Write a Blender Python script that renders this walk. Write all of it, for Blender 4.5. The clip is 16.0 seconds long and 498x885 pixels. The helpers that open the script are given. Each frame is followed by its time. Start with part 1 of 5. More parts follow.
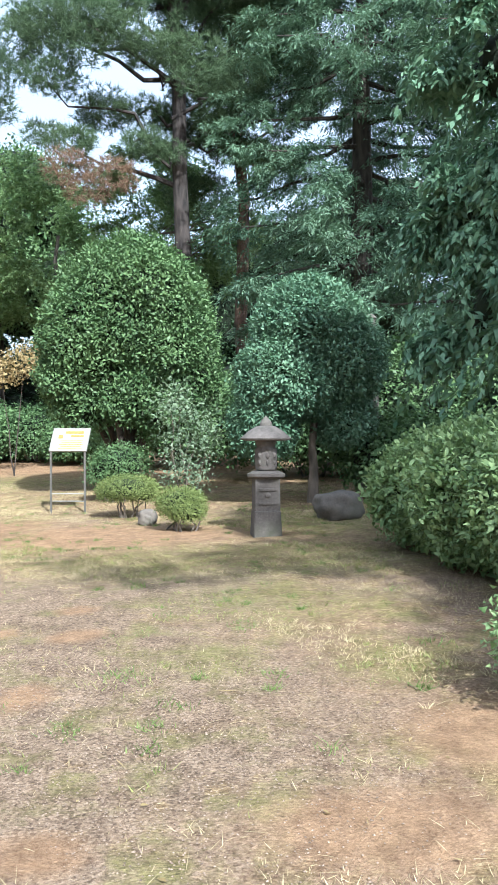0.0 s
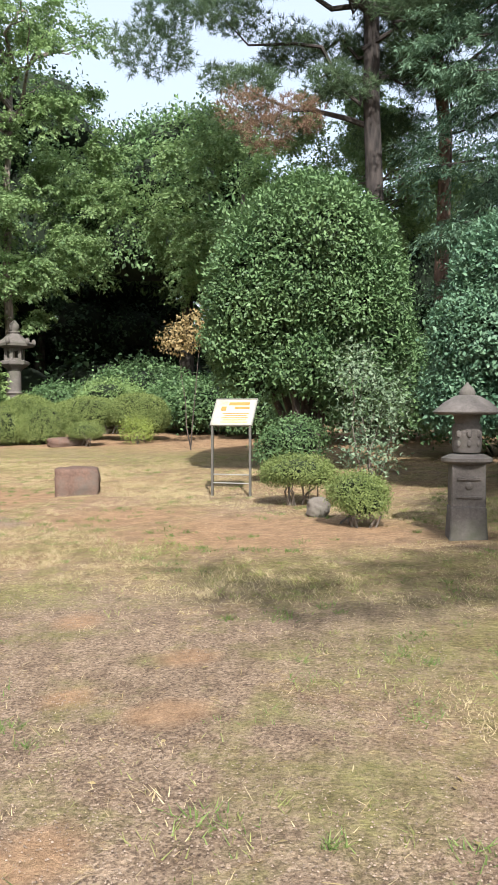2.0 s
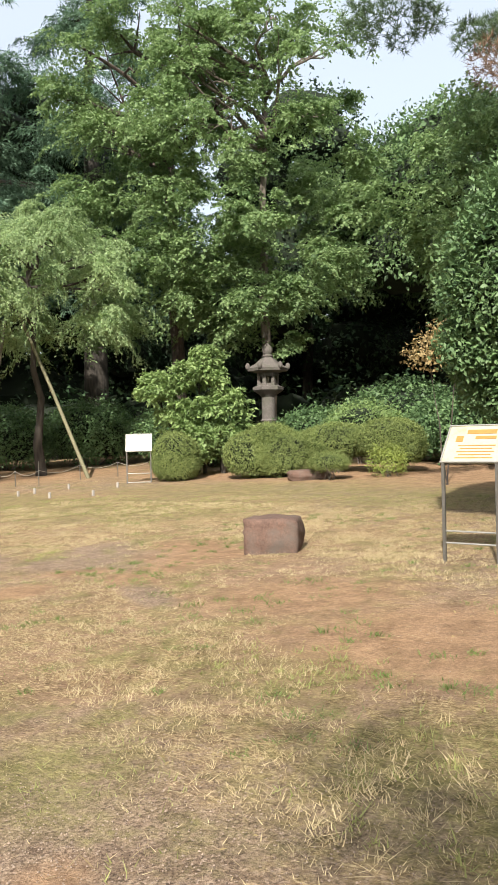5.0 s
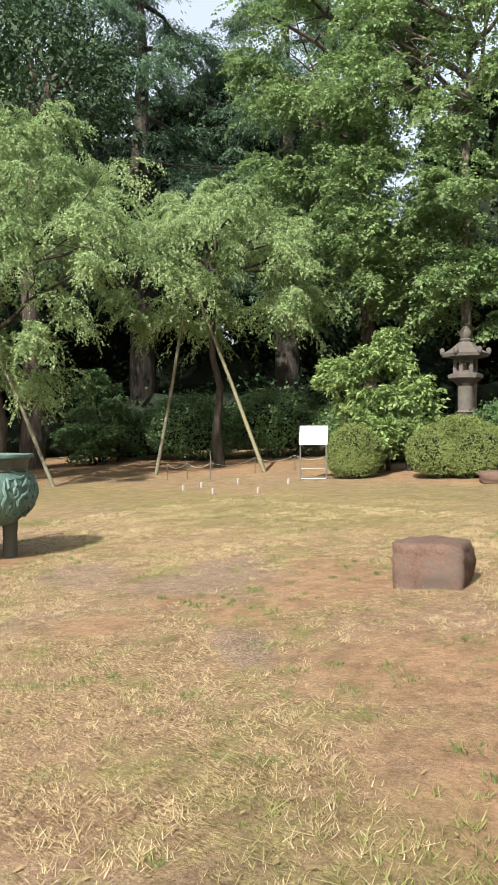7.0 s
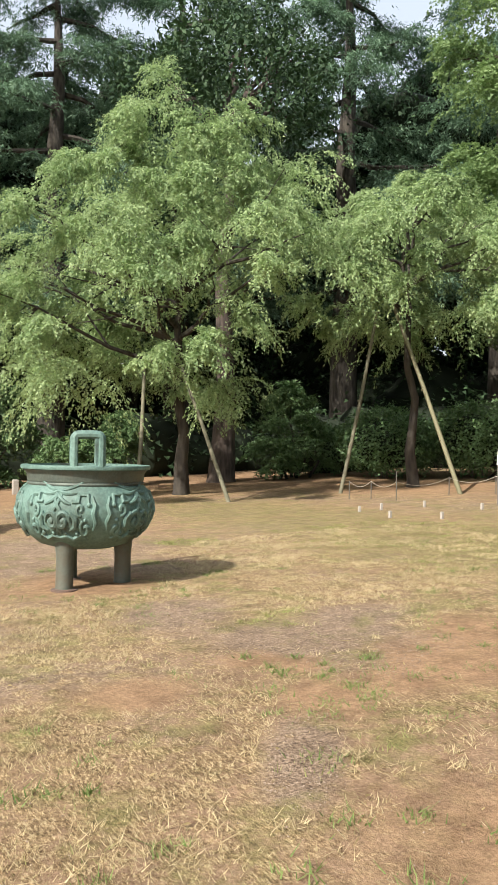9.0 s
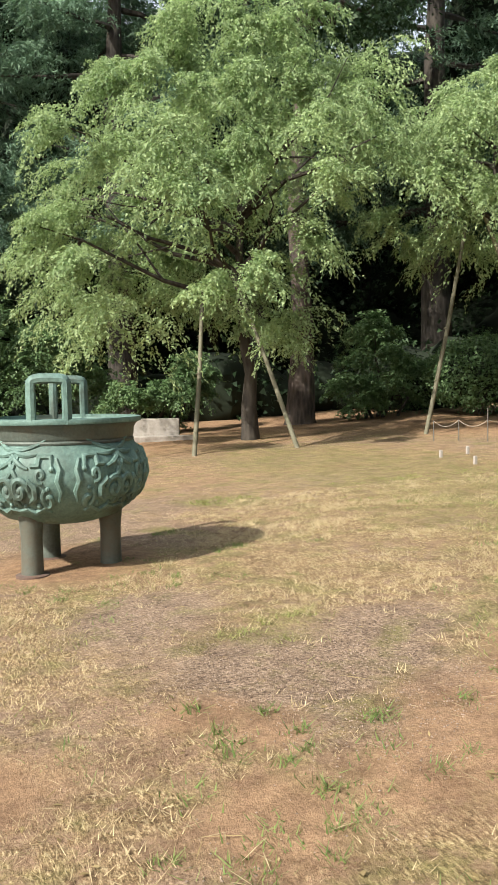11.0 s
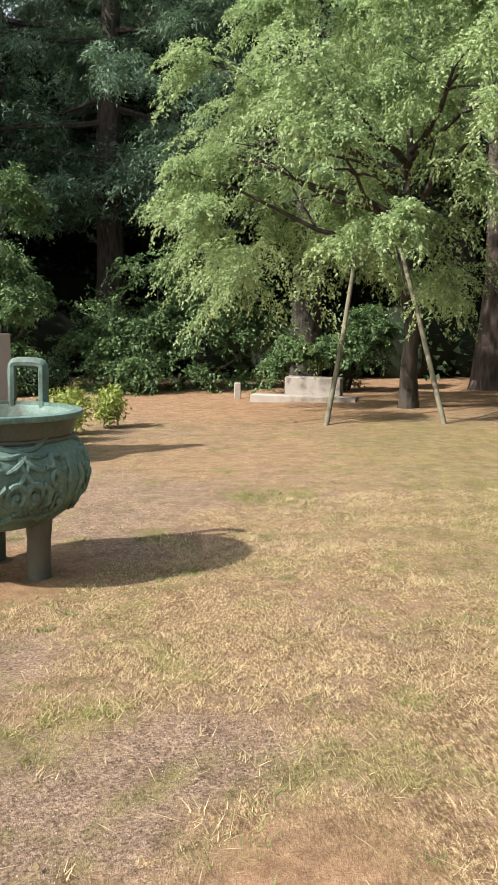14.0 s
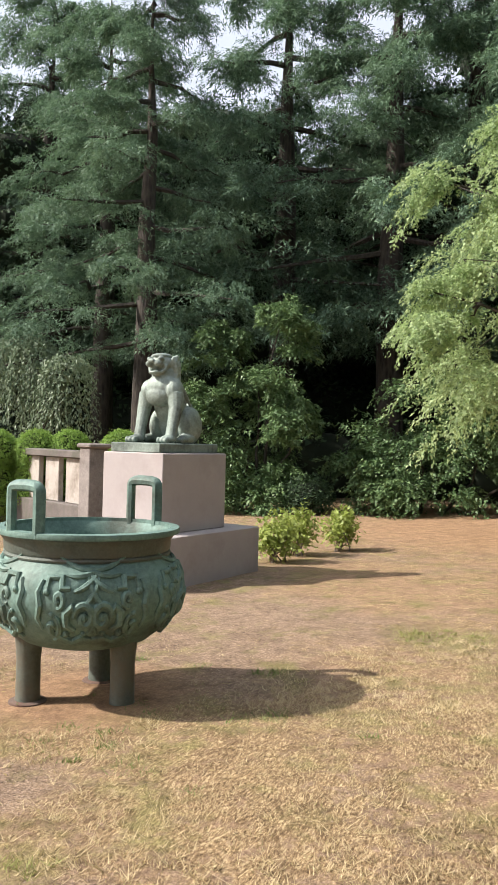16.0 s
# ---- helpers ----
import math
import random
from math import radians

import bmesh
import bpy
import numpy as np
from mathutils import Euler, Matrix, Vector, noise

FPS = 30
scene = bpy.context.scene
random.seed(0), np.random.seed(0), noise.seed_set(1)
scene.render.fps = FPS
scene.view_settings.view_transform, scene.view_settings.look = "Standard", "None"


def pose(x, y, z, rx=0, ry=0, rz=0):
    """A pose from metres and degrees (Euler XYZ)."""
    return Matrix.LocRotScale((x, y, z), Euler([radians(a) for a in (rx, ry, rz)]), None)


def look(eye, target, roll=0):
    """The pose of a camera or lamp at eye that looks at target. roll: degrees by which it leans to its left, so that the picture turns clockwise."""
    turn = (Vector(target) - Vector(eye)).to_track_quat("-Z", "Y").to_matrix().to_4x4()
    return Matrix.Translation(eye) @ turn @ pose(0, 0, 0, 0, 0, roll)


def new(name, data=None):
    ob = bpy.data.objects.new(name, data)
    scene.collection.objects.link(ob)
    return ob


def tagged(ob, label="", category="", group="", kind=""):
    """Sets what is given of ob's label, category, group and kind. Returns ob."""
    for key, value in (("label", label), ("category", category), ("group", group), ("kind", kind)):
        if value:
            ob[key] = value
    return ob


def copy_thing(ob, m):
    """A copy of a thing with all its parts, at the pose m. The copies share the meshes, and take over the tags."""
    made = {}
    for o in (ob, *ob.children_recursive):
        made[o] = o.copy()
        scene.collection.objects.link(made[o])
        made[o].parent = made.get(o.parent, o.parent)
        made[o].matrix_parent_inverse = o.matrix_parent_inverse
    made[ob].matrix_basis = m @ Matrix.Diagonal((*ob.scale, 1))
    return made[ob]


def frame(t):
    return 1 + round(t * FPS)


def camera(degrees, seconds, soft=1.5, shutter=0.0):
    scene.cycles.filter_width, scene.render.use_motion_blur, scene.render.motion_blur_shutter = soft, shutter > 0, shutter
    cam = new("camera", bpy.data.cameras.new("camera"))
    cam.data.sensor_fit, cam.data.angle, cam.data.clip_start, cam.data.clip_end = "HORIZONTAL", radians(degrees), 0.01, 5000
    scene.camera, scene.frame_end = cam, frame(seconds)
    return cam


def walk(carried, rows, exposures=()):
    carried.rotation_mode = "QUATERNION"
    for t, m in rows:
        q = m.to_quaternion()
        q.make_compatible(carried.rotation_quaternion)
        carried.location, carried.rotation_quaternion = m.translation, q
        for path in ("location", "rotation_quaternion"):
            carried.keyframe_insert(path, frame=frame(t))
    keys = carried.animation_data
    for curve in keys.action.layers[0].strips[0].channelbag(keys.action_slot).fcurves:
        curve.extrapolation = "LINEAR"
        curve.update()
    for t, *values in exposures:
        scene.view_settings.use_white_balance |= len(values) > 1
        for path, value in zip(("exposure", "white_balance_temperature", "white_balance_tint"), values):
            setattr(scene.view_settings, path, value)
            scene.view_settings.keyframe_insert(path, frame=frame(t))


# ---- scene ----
cam = camera(33.0, 16.0)
PATH = [
    (0, (0.101, 0.336, 1.31), (0.077, 2.335, 1.318), -0.1),
    (0.5, (0.132, 0.797, 1.351), (-0.067, 2.787, 1.333), 0.5),
    (1, (0.162, 1.252, 1.335), (-0.151, 3.226, 1.297), 0.3),
    (1.5, (0.172, 1.833, 1.343), (-0.231, 3.791, 1.283), 0.2),
    (2, (0.14, 2.377, 1.362), (-0.352, 4.315, 1.298), -0.0),
    (2.5, (0.16, 2.888, 1.391), (-0.431, 4.798, 1.331), -0.1),
    (3, (0.104, 3.378, 1.423), (-0.593, 5.252, 1.382), -0.2),
    (3.5, (0.091, 3.844, 1.437), (-0.728, 5.669, 1.417), 0.0),
    (4, (0.005, 4.341, 1.451), (-0.937, 6.105, 1.453), 0.0),
    (6.5, (-0.553, 6.647, 1.529), (-1.914, 8.112, 1.489), -1.7),
    (7, (-0.797, 7.123, 1.56), (-2.283, 8.462, 1.536), -0.3),
    (7.5, (-0.839, 7.656, 1.574), (-2.464, 8.822, 1.577), 1.0),
    (8, (-0.982, 7.993, 1.585), (-2.691, 9.032, 1.607), 1.3),
    (8.5, (-1.445, 8.438, 1.52), (-3.193, 9.408, 1.548), 1.4),
    (9, (-1.663, 8.785, 1.533), (-3.444, 9.695, 1.544), 1.0),
    (9.5, (-2.053, 9.222, 1.565), (-3.854, 10.091, 1.55), 0.8),
    (10, (-2.463, 9.599, 1.536), (-4.289, 10.414, 1.496), 0.5),
    (12.5, (-3.633, 11.431, 1.727), (-5.551, 11.922, 1.448), -2.9),
    (13, (-3.721, 11.848, 1.838), (-5.65, 12.284, 1.541), -2.4),
    (13.5, (-3.872, 12.248, 1.88), (-5.821, 12.57, 1.569), -0.8),
    (14, (-4.002, 12.63, 1.935), (-5.979, 12.747, 1.661), 1.3),
    (14.5, (-4.228, 12.968, 1.934), (-6.219, 12.892, 1.756), 1.7),
    (15, (-4.397, 13.318, 1.898), (-6.381, 13.081, 1.799), 1.8),
    (15.5, (-4.445, 13.753, 1.981), (-6.401, 13.339, 1.923), 2.2),
    (16, (-4.638, 14.091, 1.952), (-6.535, 13.46, 1.948), 1.5),
]
walk(cam, [(t, look(eye, target, roll)) for t, eye, target, roll in PATH],
     [(0.0, 1.1, 5400, 4), (1.0, 0.92, 5750, 6), (2.5, 0.72, 6150, 8), (4.0, 0.68, 6400, 8), (11.0, 0.68, 6400, 8), (16.0, 0.76, 6450, 13)])

# ---- sky, sun, exposure ----
SUN_FROM = Vector((0.37, -0.93, 0.0)).normalized()
SUN_EL = radians(40)
world = bpy.data.worlds.new("sky")
scene.world = world
world.use_nodes = True
wt = world.node_tree
sky = wt.nodes.new("ShaderNodeTexSky")
sky.sky_type = "NISHITA"
sky.sun_disc = False
sky.sun_elevation = SUN_EL
sky.sun_rotation = math.atan2(SUN_FROM.x, SUN_FROM.y)
sky.dust_density = 4.0
sky.air_density = 1.0
veil = wt.nodes.new("ShaderNodeMix")
veil.data_type = "RGBA"
veil.inputs[0].default_value = 0.6
veil.inputs[7].default_value = (4.8, 5.0, 5.35, 1)  # thin high cloud
wt.links.new(sky.outputs[0], veil.inputs[6])
wt.links.new(veil.outputs[2], wt.nodes["Background"].inputs[0])
wt.nodes["Background"].inputs[1].default_value = 0.15
sun = new("sun", bpy.data.lights.new("sun", "SUN"))
sun.data.energy = 5.0
sun.data.angle = radians(0.8)
sun.data.color = (1.0, 0.94, 0.84)
sun.matrix_world = look(SUN_FROM * 40 * math.cos(SUN_EL) + Vector((0, 0, 40 * math.sin(SUN_EL))), (0, 0, 0))



# ---- materials ----
def material(name):
    m = bpy.data.materials.new(name)
    m.use_nodes = True
    nt = m.node_tree
    return m, nt, nt.nodes["Principled BSDF"]


def node(nt, kind, **values):
    n = nt.nodes.new(kind)
    for key, v in values.items():
        if key in n.inputs:
            n.inputs[key].default_value = v
    return n


def ramp(nt, fac, stops):
    r = nt.nodes.new("ShaderNodeValToRGB")
    el = r.color_ramp.elements
    while len(el) < len(stops):
        el.new(0.5)
    for e, (p, c) in zip(el, stops):
        e.position, e.color = p, (*c, 1)
    nt.links.new(fac, r.inputs[0])
    return r.outputs[0]


def noise_out(nt, scale, detail=4.0, rough=0.6, vec=None):
    n = node(nt, "ShaderNodeTexNoise", Scale=scale, Detail=detail, Roughness=rough)
    if vec is not None:
        nt.links.new(vec, n.inputs["Vector"])
    return n.outputs["Fac"]


def mix(nt, fac, a, b, blend="MIX"):
    m = nt.nodes.new("ShaderNodeMix")
    m.data_type, m.blend_type = "RGBA", blend
    for sock, v in ((m.inputs[0], fac), (m.inputs[6], a), (m.inputs[7], b)):
        if isinstance(v, (int, float)):
            sock.default_value = v
        elif isinstance(v, tuple):
            sock.default_value = (*v, 1)
        else:
            nt.links.new(v, sock)
    return m.outputs[2]


def bump(nt, height, bsdf, strength, distance):
    b = node(nt, "ShaderNodeBump", Strength=strength, Distance=distance)
    nt.links.new(height, b.inputs["Height"])
    nt.links.new(b.outputs[0], bsdf.inputs["Normal"])


def surface(name, dark, light, rough=0.8, scale=6.0, fine=60.0, relief=0.01, metal=0.0, stain=None):
    """Two colours mixed by coarse and fine noise, with fine relief and a stain colour."""
    m, nt, b = material(name)
    co = nt.nodes.new("ShaderNodeTexCoord").outputs["Object"]
    big, small = noise_out(nt, scale, 5, 0.65, co), noise_out(nt, fine, 4, 0.7, co)
    c = mix(nt, 0.45, ramp(nt, big, [(0.3, dark), (0.7, light)]), ramp(nt, small, [(0.3, dark), (0.7, light)]))
    if stain:
        spot = ramp(nt, noise_out(nt, scale * 0.45, 6, 0.7, co), [(0.48, (0, 0, 0)), (0.64, (1, 1, 1))])
        c = mix(nt, spot, c, stain)
    nt.links.new(c, b.inputs["Base Color"])
    b.inputs["Roughness"].default_value, b.inputs["Metallic"].default_value = rough, metal
    bump(nt, mix(nt, 0.5, big, small), b, 0.6, relief)
    return m


def foliage(name, dark, light, rough=0.45, through_light=0.25, patch=0.6):
    """Leaves: a tone for each leaf, drifting in patches over the crown, with some light passing through."""
    m, nt, b = material(name)
    rnd = nt.nodes.new("ShaderNodeNewGeometry").outputs["Random Per Island"]
    co = nt.nodes.new("ShaderNodeTexCoord").outputs["Object"]
    drift = noise_out(nt, patch, 3, 0.6, co)
    f = node(nt, "ShaderNodeMath")
    f.operation = "MULTIPLY_ADD"
    nt.links.new(rnd, f.inputs[0])
    f.inputs[1].default_value = 0.55
    nt.links.new(drift, f.inputs[2])
    c = ramp(nt, f.outputs[0], [(0.4, dark), (1.0, light)])
    nt.links.new(c, b.inputs["Base Color"])
    b.inputs["Roughness"].default_value = rough
    b.inputs["Specular IOR Level"].default_value = 0.3
    t = nt.nodes.new("ShaderNodeBsdfTranslucent")
    nt.links.new(mix(nt, 0.5, c, (light[0] * 1.05, light[1] * 1.12, light[2] * 0.85)), t.inputs[0])
    s = node(nt, "ShaderNodeMixShader", Fac=through_light)
    s.inputs[0].default_value = through_light
    nt.links.new(b.outputs[0], s.inputs[1])
    nt.links.new(t.outputs[0], s.inputs[2])
    nt.links.new(s.outputs[0], nt.nodes["Material Output"].inputs[0])
    return m


def bark(name, dark, light, scale=9.0):
    m, nt, b = material(name)
    co = nt.nodes.new("ShaderNodeTexCoord").outputs["Object"]
    mp = node(nt, "ShaderNodeMapping", Scale=(1, 1, 0.25))
    nt.links.new(co, mp.inputs[0])
    v = node(nt, "ShaderNodeTexVoronoi", Scale=scale)
    nt.links.new(mp.outputs[0], v.inputs[0])
    n = noise_out(nt, scale * 1.5, 6, 0.7, mp.outputs[0])
    h = mix(nt, 0.5, v.outputs["Distance"], n)
    nt.links.new(ramp(nt, h, [(0.25, dark), (0.65, light)]), b.inputs["Base Color"])
    b.inputs["Roughness"].default_value = 0.9
    bump(nt, h, b, 1.0, 0.04)
    return m


M_STONE = surface("granite_weathered", (0.065, 0.055, 0.05), (0.185, 0.16, 0.147), 0.9, 3.0, 40, 0.012, 0, (0.085, 0.085, 0.062))
M_STONE_LIGHT = surface("granite_pale", (0.32, 0.285, 0.28), (0.42, 0.375, 0.365), 0.7, 1.2, 140, 0.002, 0, (0.30, 0.26, 0.25))
M_STONE_MID = surface("granite_streaked", (0.12, 0.105, 0.098), (0.30, 0.265, 0.245), 0.9, 3.0, 30, 0.01, 0, (0.11, 0.09, 0.08))
M_ROCK = surface("rock_brown", (0.06, 0.034, 0.026), (0.20, 0.12, 0.088), 0.9, 4.0, 40, 0.02, 0, (0.11, 0.085, 0.07))
M_ROCK_GREY = surface("rock_grey", (0.085, 0.072, 0.062), (0.205, 0.175, 0.15), 0.95, 3.0, 40, 0.006, 0, (0.12, 0.11, 0.085))
M_CONCRETE = surface("concrete_old", (0.28, 0.25, 0.22), (0.45, 0.41, 0.37), 0.9, 3.0, 50, 0.006, 0, (0.2, 0.17, 0.14))
M_BRONZE = surface("bronze_patina", (0.050, 0.098, 0.083), (0.20, 0.315, 0.27), 0.62, 3.0, 30, 0.012, 0.1, (0.06, 0.08, 0.062))
M_BRONZE_DARK = surface("bronze_dark", (0.05, 0.058, 0.048), (0.14, 0.17, 0.145), 0.6, 4.0, 45, 0.006, 0.1, (0.11, 0.10, 0.075))
M_BRONZE_GREY = surface("bronze_lion", (0.13, 0.17, 0.145), (0.32, 0.38, 0.34), 0.6, 4.0, 40, 0.006, 0.2, (0.09, 0.11, 0.095))
M_STEEL = surface("sign_steel", (0.10, 0.09, 0.08), (0.20, 0.19, 0.17), 0.55, 8, 80, 0.001, 0.6)
M_ALU = surface("sign_edge", (0.24, 0.23, 0.21), (0.36, 0.35, 0.32), 0.5, 8, 80, 0.001, 0.4)
M_WHITE = surface("sign_white", (0.36, 0.34, 0.29), (0.44, 0.42, 0.37), 0.5, 3, 40, 0.0005)
M_CREAM = surface("sign_cream", (0.43, 0.39, 0.25), (0.52, 0.48, 0.32), 0.5, 4, 30, 0.0005, 0, (0.40, 0.31, 0.12))
M_PRINT = surface("sign_print", (0.30, 0.15, 0.03), (0.40, 0.21, 0.05), 0.5, 8, 60, 0.0003)
M_BAMBOO = surface("bamboo_pole", (0.11, 0.10, 0.058), (0.22, 0.20, 0.115), 0.75, 3, 30, 0.002)
M_BAMBOO_OLD = surface("weathered_pole", (0.095, 0.09, 0.06), (0.20, 0.185, 0.125), 0.8, 3, 30, 0.003)
M_ROPE = surface("rope", (0.25, 0.22, 0.18), (0.45, 0.40, 0.33), 0.9, 10, 80, 0.001)
M_BARK = bark("bark_brown", (0.022, 0.017, 0.015), (0.10, 0.075, 0.062))
M_BARK_GREY = bark("bark_grey", (0.05, 0.042, 0.035), (0.22, 0.18, 0.15))
M_BARK_RED = bark("bark_red_pine", (0.05, 0.03, 0.024), (0.20, 0.125, 0.095))
M_BARK_DARK = bark("bark_dark", (0.015, 0.012, 0.01), (0.06, 0.05, 0.04))
M_BARK_PINE = bark("bark_pine", (0.016, 0.013, 0.013), (0.065, 0.052, 0.048))
L_CAMELLIA = foliage("leaf_camellia", (0.047, 0.094, 0.038), (0.160, 0.250, 0.105), 0.5, 0.2, 0.9)
L_BLUE = foliage("leaf_broad_shade", (0.055, 0.122, 0.075), (0.185, 0.300, 0.185), 0.45, 0.2, 0.9)
L_AZALEA = foliage("leaf_azalea", (0.085, 0.117, 0.034), (0.250, 0.300, 0.100), 0.6, 0.2, 2.0)
L_BRIGHT = foliage("leaf_bright", (0.110, 0.180, 0.060), (0.310, 0.410, 0.160), 0.5, 0.3, 1.2)
L_BALL = foliage("leaf_clipped_ball", (0.120, 0.215, 0.035), (0.270, 0.420, 0.085), 0.55, 0.25, 2.0)
L_YELLOW = foliage("leaf_yellow", (0.150, 0.195, 0.040), (0.350, 0.415, 0.110), 0.5, 0.3, 2.0)
L_MAPLE = foliage("leaf_maple", (0.082, 0.145, 0.058), (0.275, 0.375, 0.165), 0.55, 0.4, 0.35)
L_CHERRY = foliage("leaf_cherry", (0.135, 0.215, 0.098), (0.400, 0.500, 0.255), 0.55, 0.4, 0.5)
L_CEDAR = foliage("leaf_cedar", (0.038, 0.082, 0.055), (0.175, 0.270, 0.175), 0.6, 0.25, 0.4)
L_PINE = foliage("leaf_pine", (0.032, 0.062, 0.032), (0.115, 0.170, 0.085), 0.6, 0.15, 0.5)
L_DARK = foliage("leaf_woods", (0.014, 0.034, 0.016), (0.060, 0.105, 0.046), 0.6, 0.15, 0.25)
L_HEDGE = foliage("leaf_hedge", (0.110, 0.185, 0.075), (0.340, 0.450, 0.205), 0.5, 0.25, 1.6)
# near-black colour that paints the shade deep inside crowns
M_CORE = surface("crown_shade", (0.005, 0.010, 0.004), (0.015, 0.025, 0.010), 1.0, 3, 30, 0.02)
L_DEAD = foliage("leaf_dead", (0.12, 0.075, 0.05), (0.26, 0.17, 0.115), 0.8, 0.2, 1.0)
L_TAN = foliage("leaf_tan", (0.22, 0.16, 0.07), (0.42, 0.32, 0.16), 0.8, 0.25, 1.0)
L_GREY = foliage("leaf_greygreen", (0.085, 0.13, 0.075), (0.24, 0.31, 0.20), 0.45, 0.2, 1.2)
L_STRAW = foliage("grass_straw", (0.26, 0.195, 0.105), (0.60, 0.49, 0.30), 0.8, 0.2, 0.5)
L_TUFT = foliage("grass_fresh", (0.07, 0.12, 0.03), (0.20, 0.26, 0.08), 0.7, 0.3, 0.8)
M_PEBBLE = foliage("pebble", (0.10, 0.070, 0.052), (0.37, 0.280, 0.215), 0.9, 0.0, 9.0)
L_GRASS = foliage("grass_green", (0.12, 0.14, 0.045), (0.34, 0.34, 0.13), 0.7, 0.3, 0.8)


# ---- geometry helpers ----
def height(x, y):
    """The ground: flat at the gate, rising gently to the far corner."""
    x, y = np.clip(x, -30, 6), np.clip(y, -2, 30)
    return -0.0821 + 0.01605 * x + 0.02425 * y + 0.000525 * x * x + 0.000633 * x * y + 0.000986 * y * y


def on(x, y, sink=0.0):
    return Vector((x, y, float(height(x, y)) - sink))


class Geo:
    """Collects vertices and faces of one mesh."""

    def __init__(self):
        self.v, self.f = [], []

    def add(self, verts, faces):
        k = len(self.v)
        self.v += [tuple(p) for p in verts]
        self.f += [tuple(i + k for i in f) for f in faces]
        return self

    def tube(self, pts, radii, n=8, caps=True, squash=1.0):
        pts = [Vector(p) for p in pts]
        if isinstance(radii, (int, float)):
            radii = [radii] * len(pts)
        verts, faces, side = [], [], None
        for i, p in enumerate(pts):
            d = (pts[min(i + 1, len(pts) - 1)] - pts[max(i - 1, 0)]).normalized()
            if side is None:
                side = d.orthogonal().normalized()
            side = (side - d * side.dot(d)).normalized()
            other = d.cross(side)
            for k in range(n):
                a = 2 * math.pi * k / n
                verts.append(p + (side * math.cos(a) + other * math.sin(a) * squash) * radii[i])
        for i in range(len(pts) - 1):
            for k in range(n):
                faces.append((i * n + k, i * n + (k + 1) % n, (i + 1) * n + (k + 1) % n, (i + 1) * n + k))
        if caps:
            faces.append(tuple(range(n))[::-1])
            faces.append(tuple((len(pts) - 1) * n + k for k in range(n)))
        return self.add(verts, faces)

    def lathe(self, profile, n=48, sides=None, m=None, caps=True):
        """Turns (radius, z) round the z axis; sides: a polygon instead of a circle."""
        n = sides or n
        verts, faces = [], []
        off = math.pi / n
        for r, z in profile:
            for k in range(n):
                a = 2 * math.pi * k / n + off
                p = Vector((r * math.cos(a), r * math.sin(a), z))
                verts.append(m @ p if m else p)
        for i in range(len(profile) - 1):
            for k in range(n):
                faces.append((i * n + k, i * n + (k + 1) % n, (i + 1) * n + (k + 1) % n, (i + 1) * n + k))
        if caps:
            faces.append(tuple(range(n))[::-1])
            faces.append(tuple((len(profile) - 1) * n + k for k in range(n)))
        return self.add(verts, faces)

    def box(self, cx, cy, z0, sx, sy, z1, bev=0.01, m=None, taper=1.0):
        """A box with chamfered edges, standing from z0 to z1."""
        prof = [(-bev, z0), (0, z0 + bev), (0, z1 - bev), (-bev, z1)]
        verts, faces = [], []
        for i, (inset, z) in enumerate(prof):
            t = 1.0 if i < 2 else taper
            hx, hy = sx / 2 * t + inset, sy / 2 * t + inset
            b = bev * 0.7
            for px, py in ((-hx + b, -hy), (hx - b, -hy), (hx, -hy + b), (hx, hy - b), (hx - b, hy), (-hx + b, hy), (-hx, hy - b), (-hx, -hy + b)):
                p = Vector((cx + px, cy + py, z))
                verts.append(m @ p if m else p)
        for i in range(3):
            for k in range(8):
                faces.append((i * 8 + k, i * 8 + (k + 1) % 8, (i + 1) * 8 + (k + 1) % 8, (i + 1) * 8 + k))
        faces.append(tuple(range(8))[::-1])
        faces.append(tuple(range(24, 32)))
        return self.add(verts, faces)

    def ball(self, c, r, n=12, m=None):
        c = Vector(c)
        r = Vector(r) if not isinstance(r, (int, float)) else Vector((r, r, r))
        verts, faces = [], []
        for i in range(n + 1):
            th = math.pi * i / n
            for k in range(n):
                a = 2 * math.pi * k / n
                p = Vector((r.x * math.sin(th) * math.cos(a), r.y * math.sin(th) * math.sin(a), -r.z * math.cos(th)))
                p = (m @ p if m else p) + c
                verts.append(p)
        for i in range(n):
            for k in range(n):
                faces.append((i * n + k, i * n + (k + 1) % n, (i + 1) * n + (k + 1) % n, (i + 1) * n + k))
        return self.add(verts, faces)

    def mesh(self, name, mat, smooth=True):
        me = bpy.data.meshes.new(name)
        me.from_pydata(self.v, [], self.f)
        me.materials.append(mat)
        if smooth:
            me.shade_smooth()
            me.set_sharp_from_angle(angle=radians(38))
        return me


def part(name, geo, mat, parent=None, label="", smooth=True):
    """One mesh object under a thing or a part."""
    ob = new(name, geo.mesh(name, mat, smooth) if isinstance(geo, Geo) else geo)
    if parent is not None:
        ob.parent = parent
    if label:
        tagged(ob, label)
    return ob


def thing(name, place, label, category, turn=0.0, group="", kind=""):
    ob = new(name)
    ob.empty_display_size = 0.1
    ob.matrix_world = Matrix.Translation(place) @ pose(0, 0, 0, 0, 0, turn)
    return tagged(ob, label, category, group, kind)


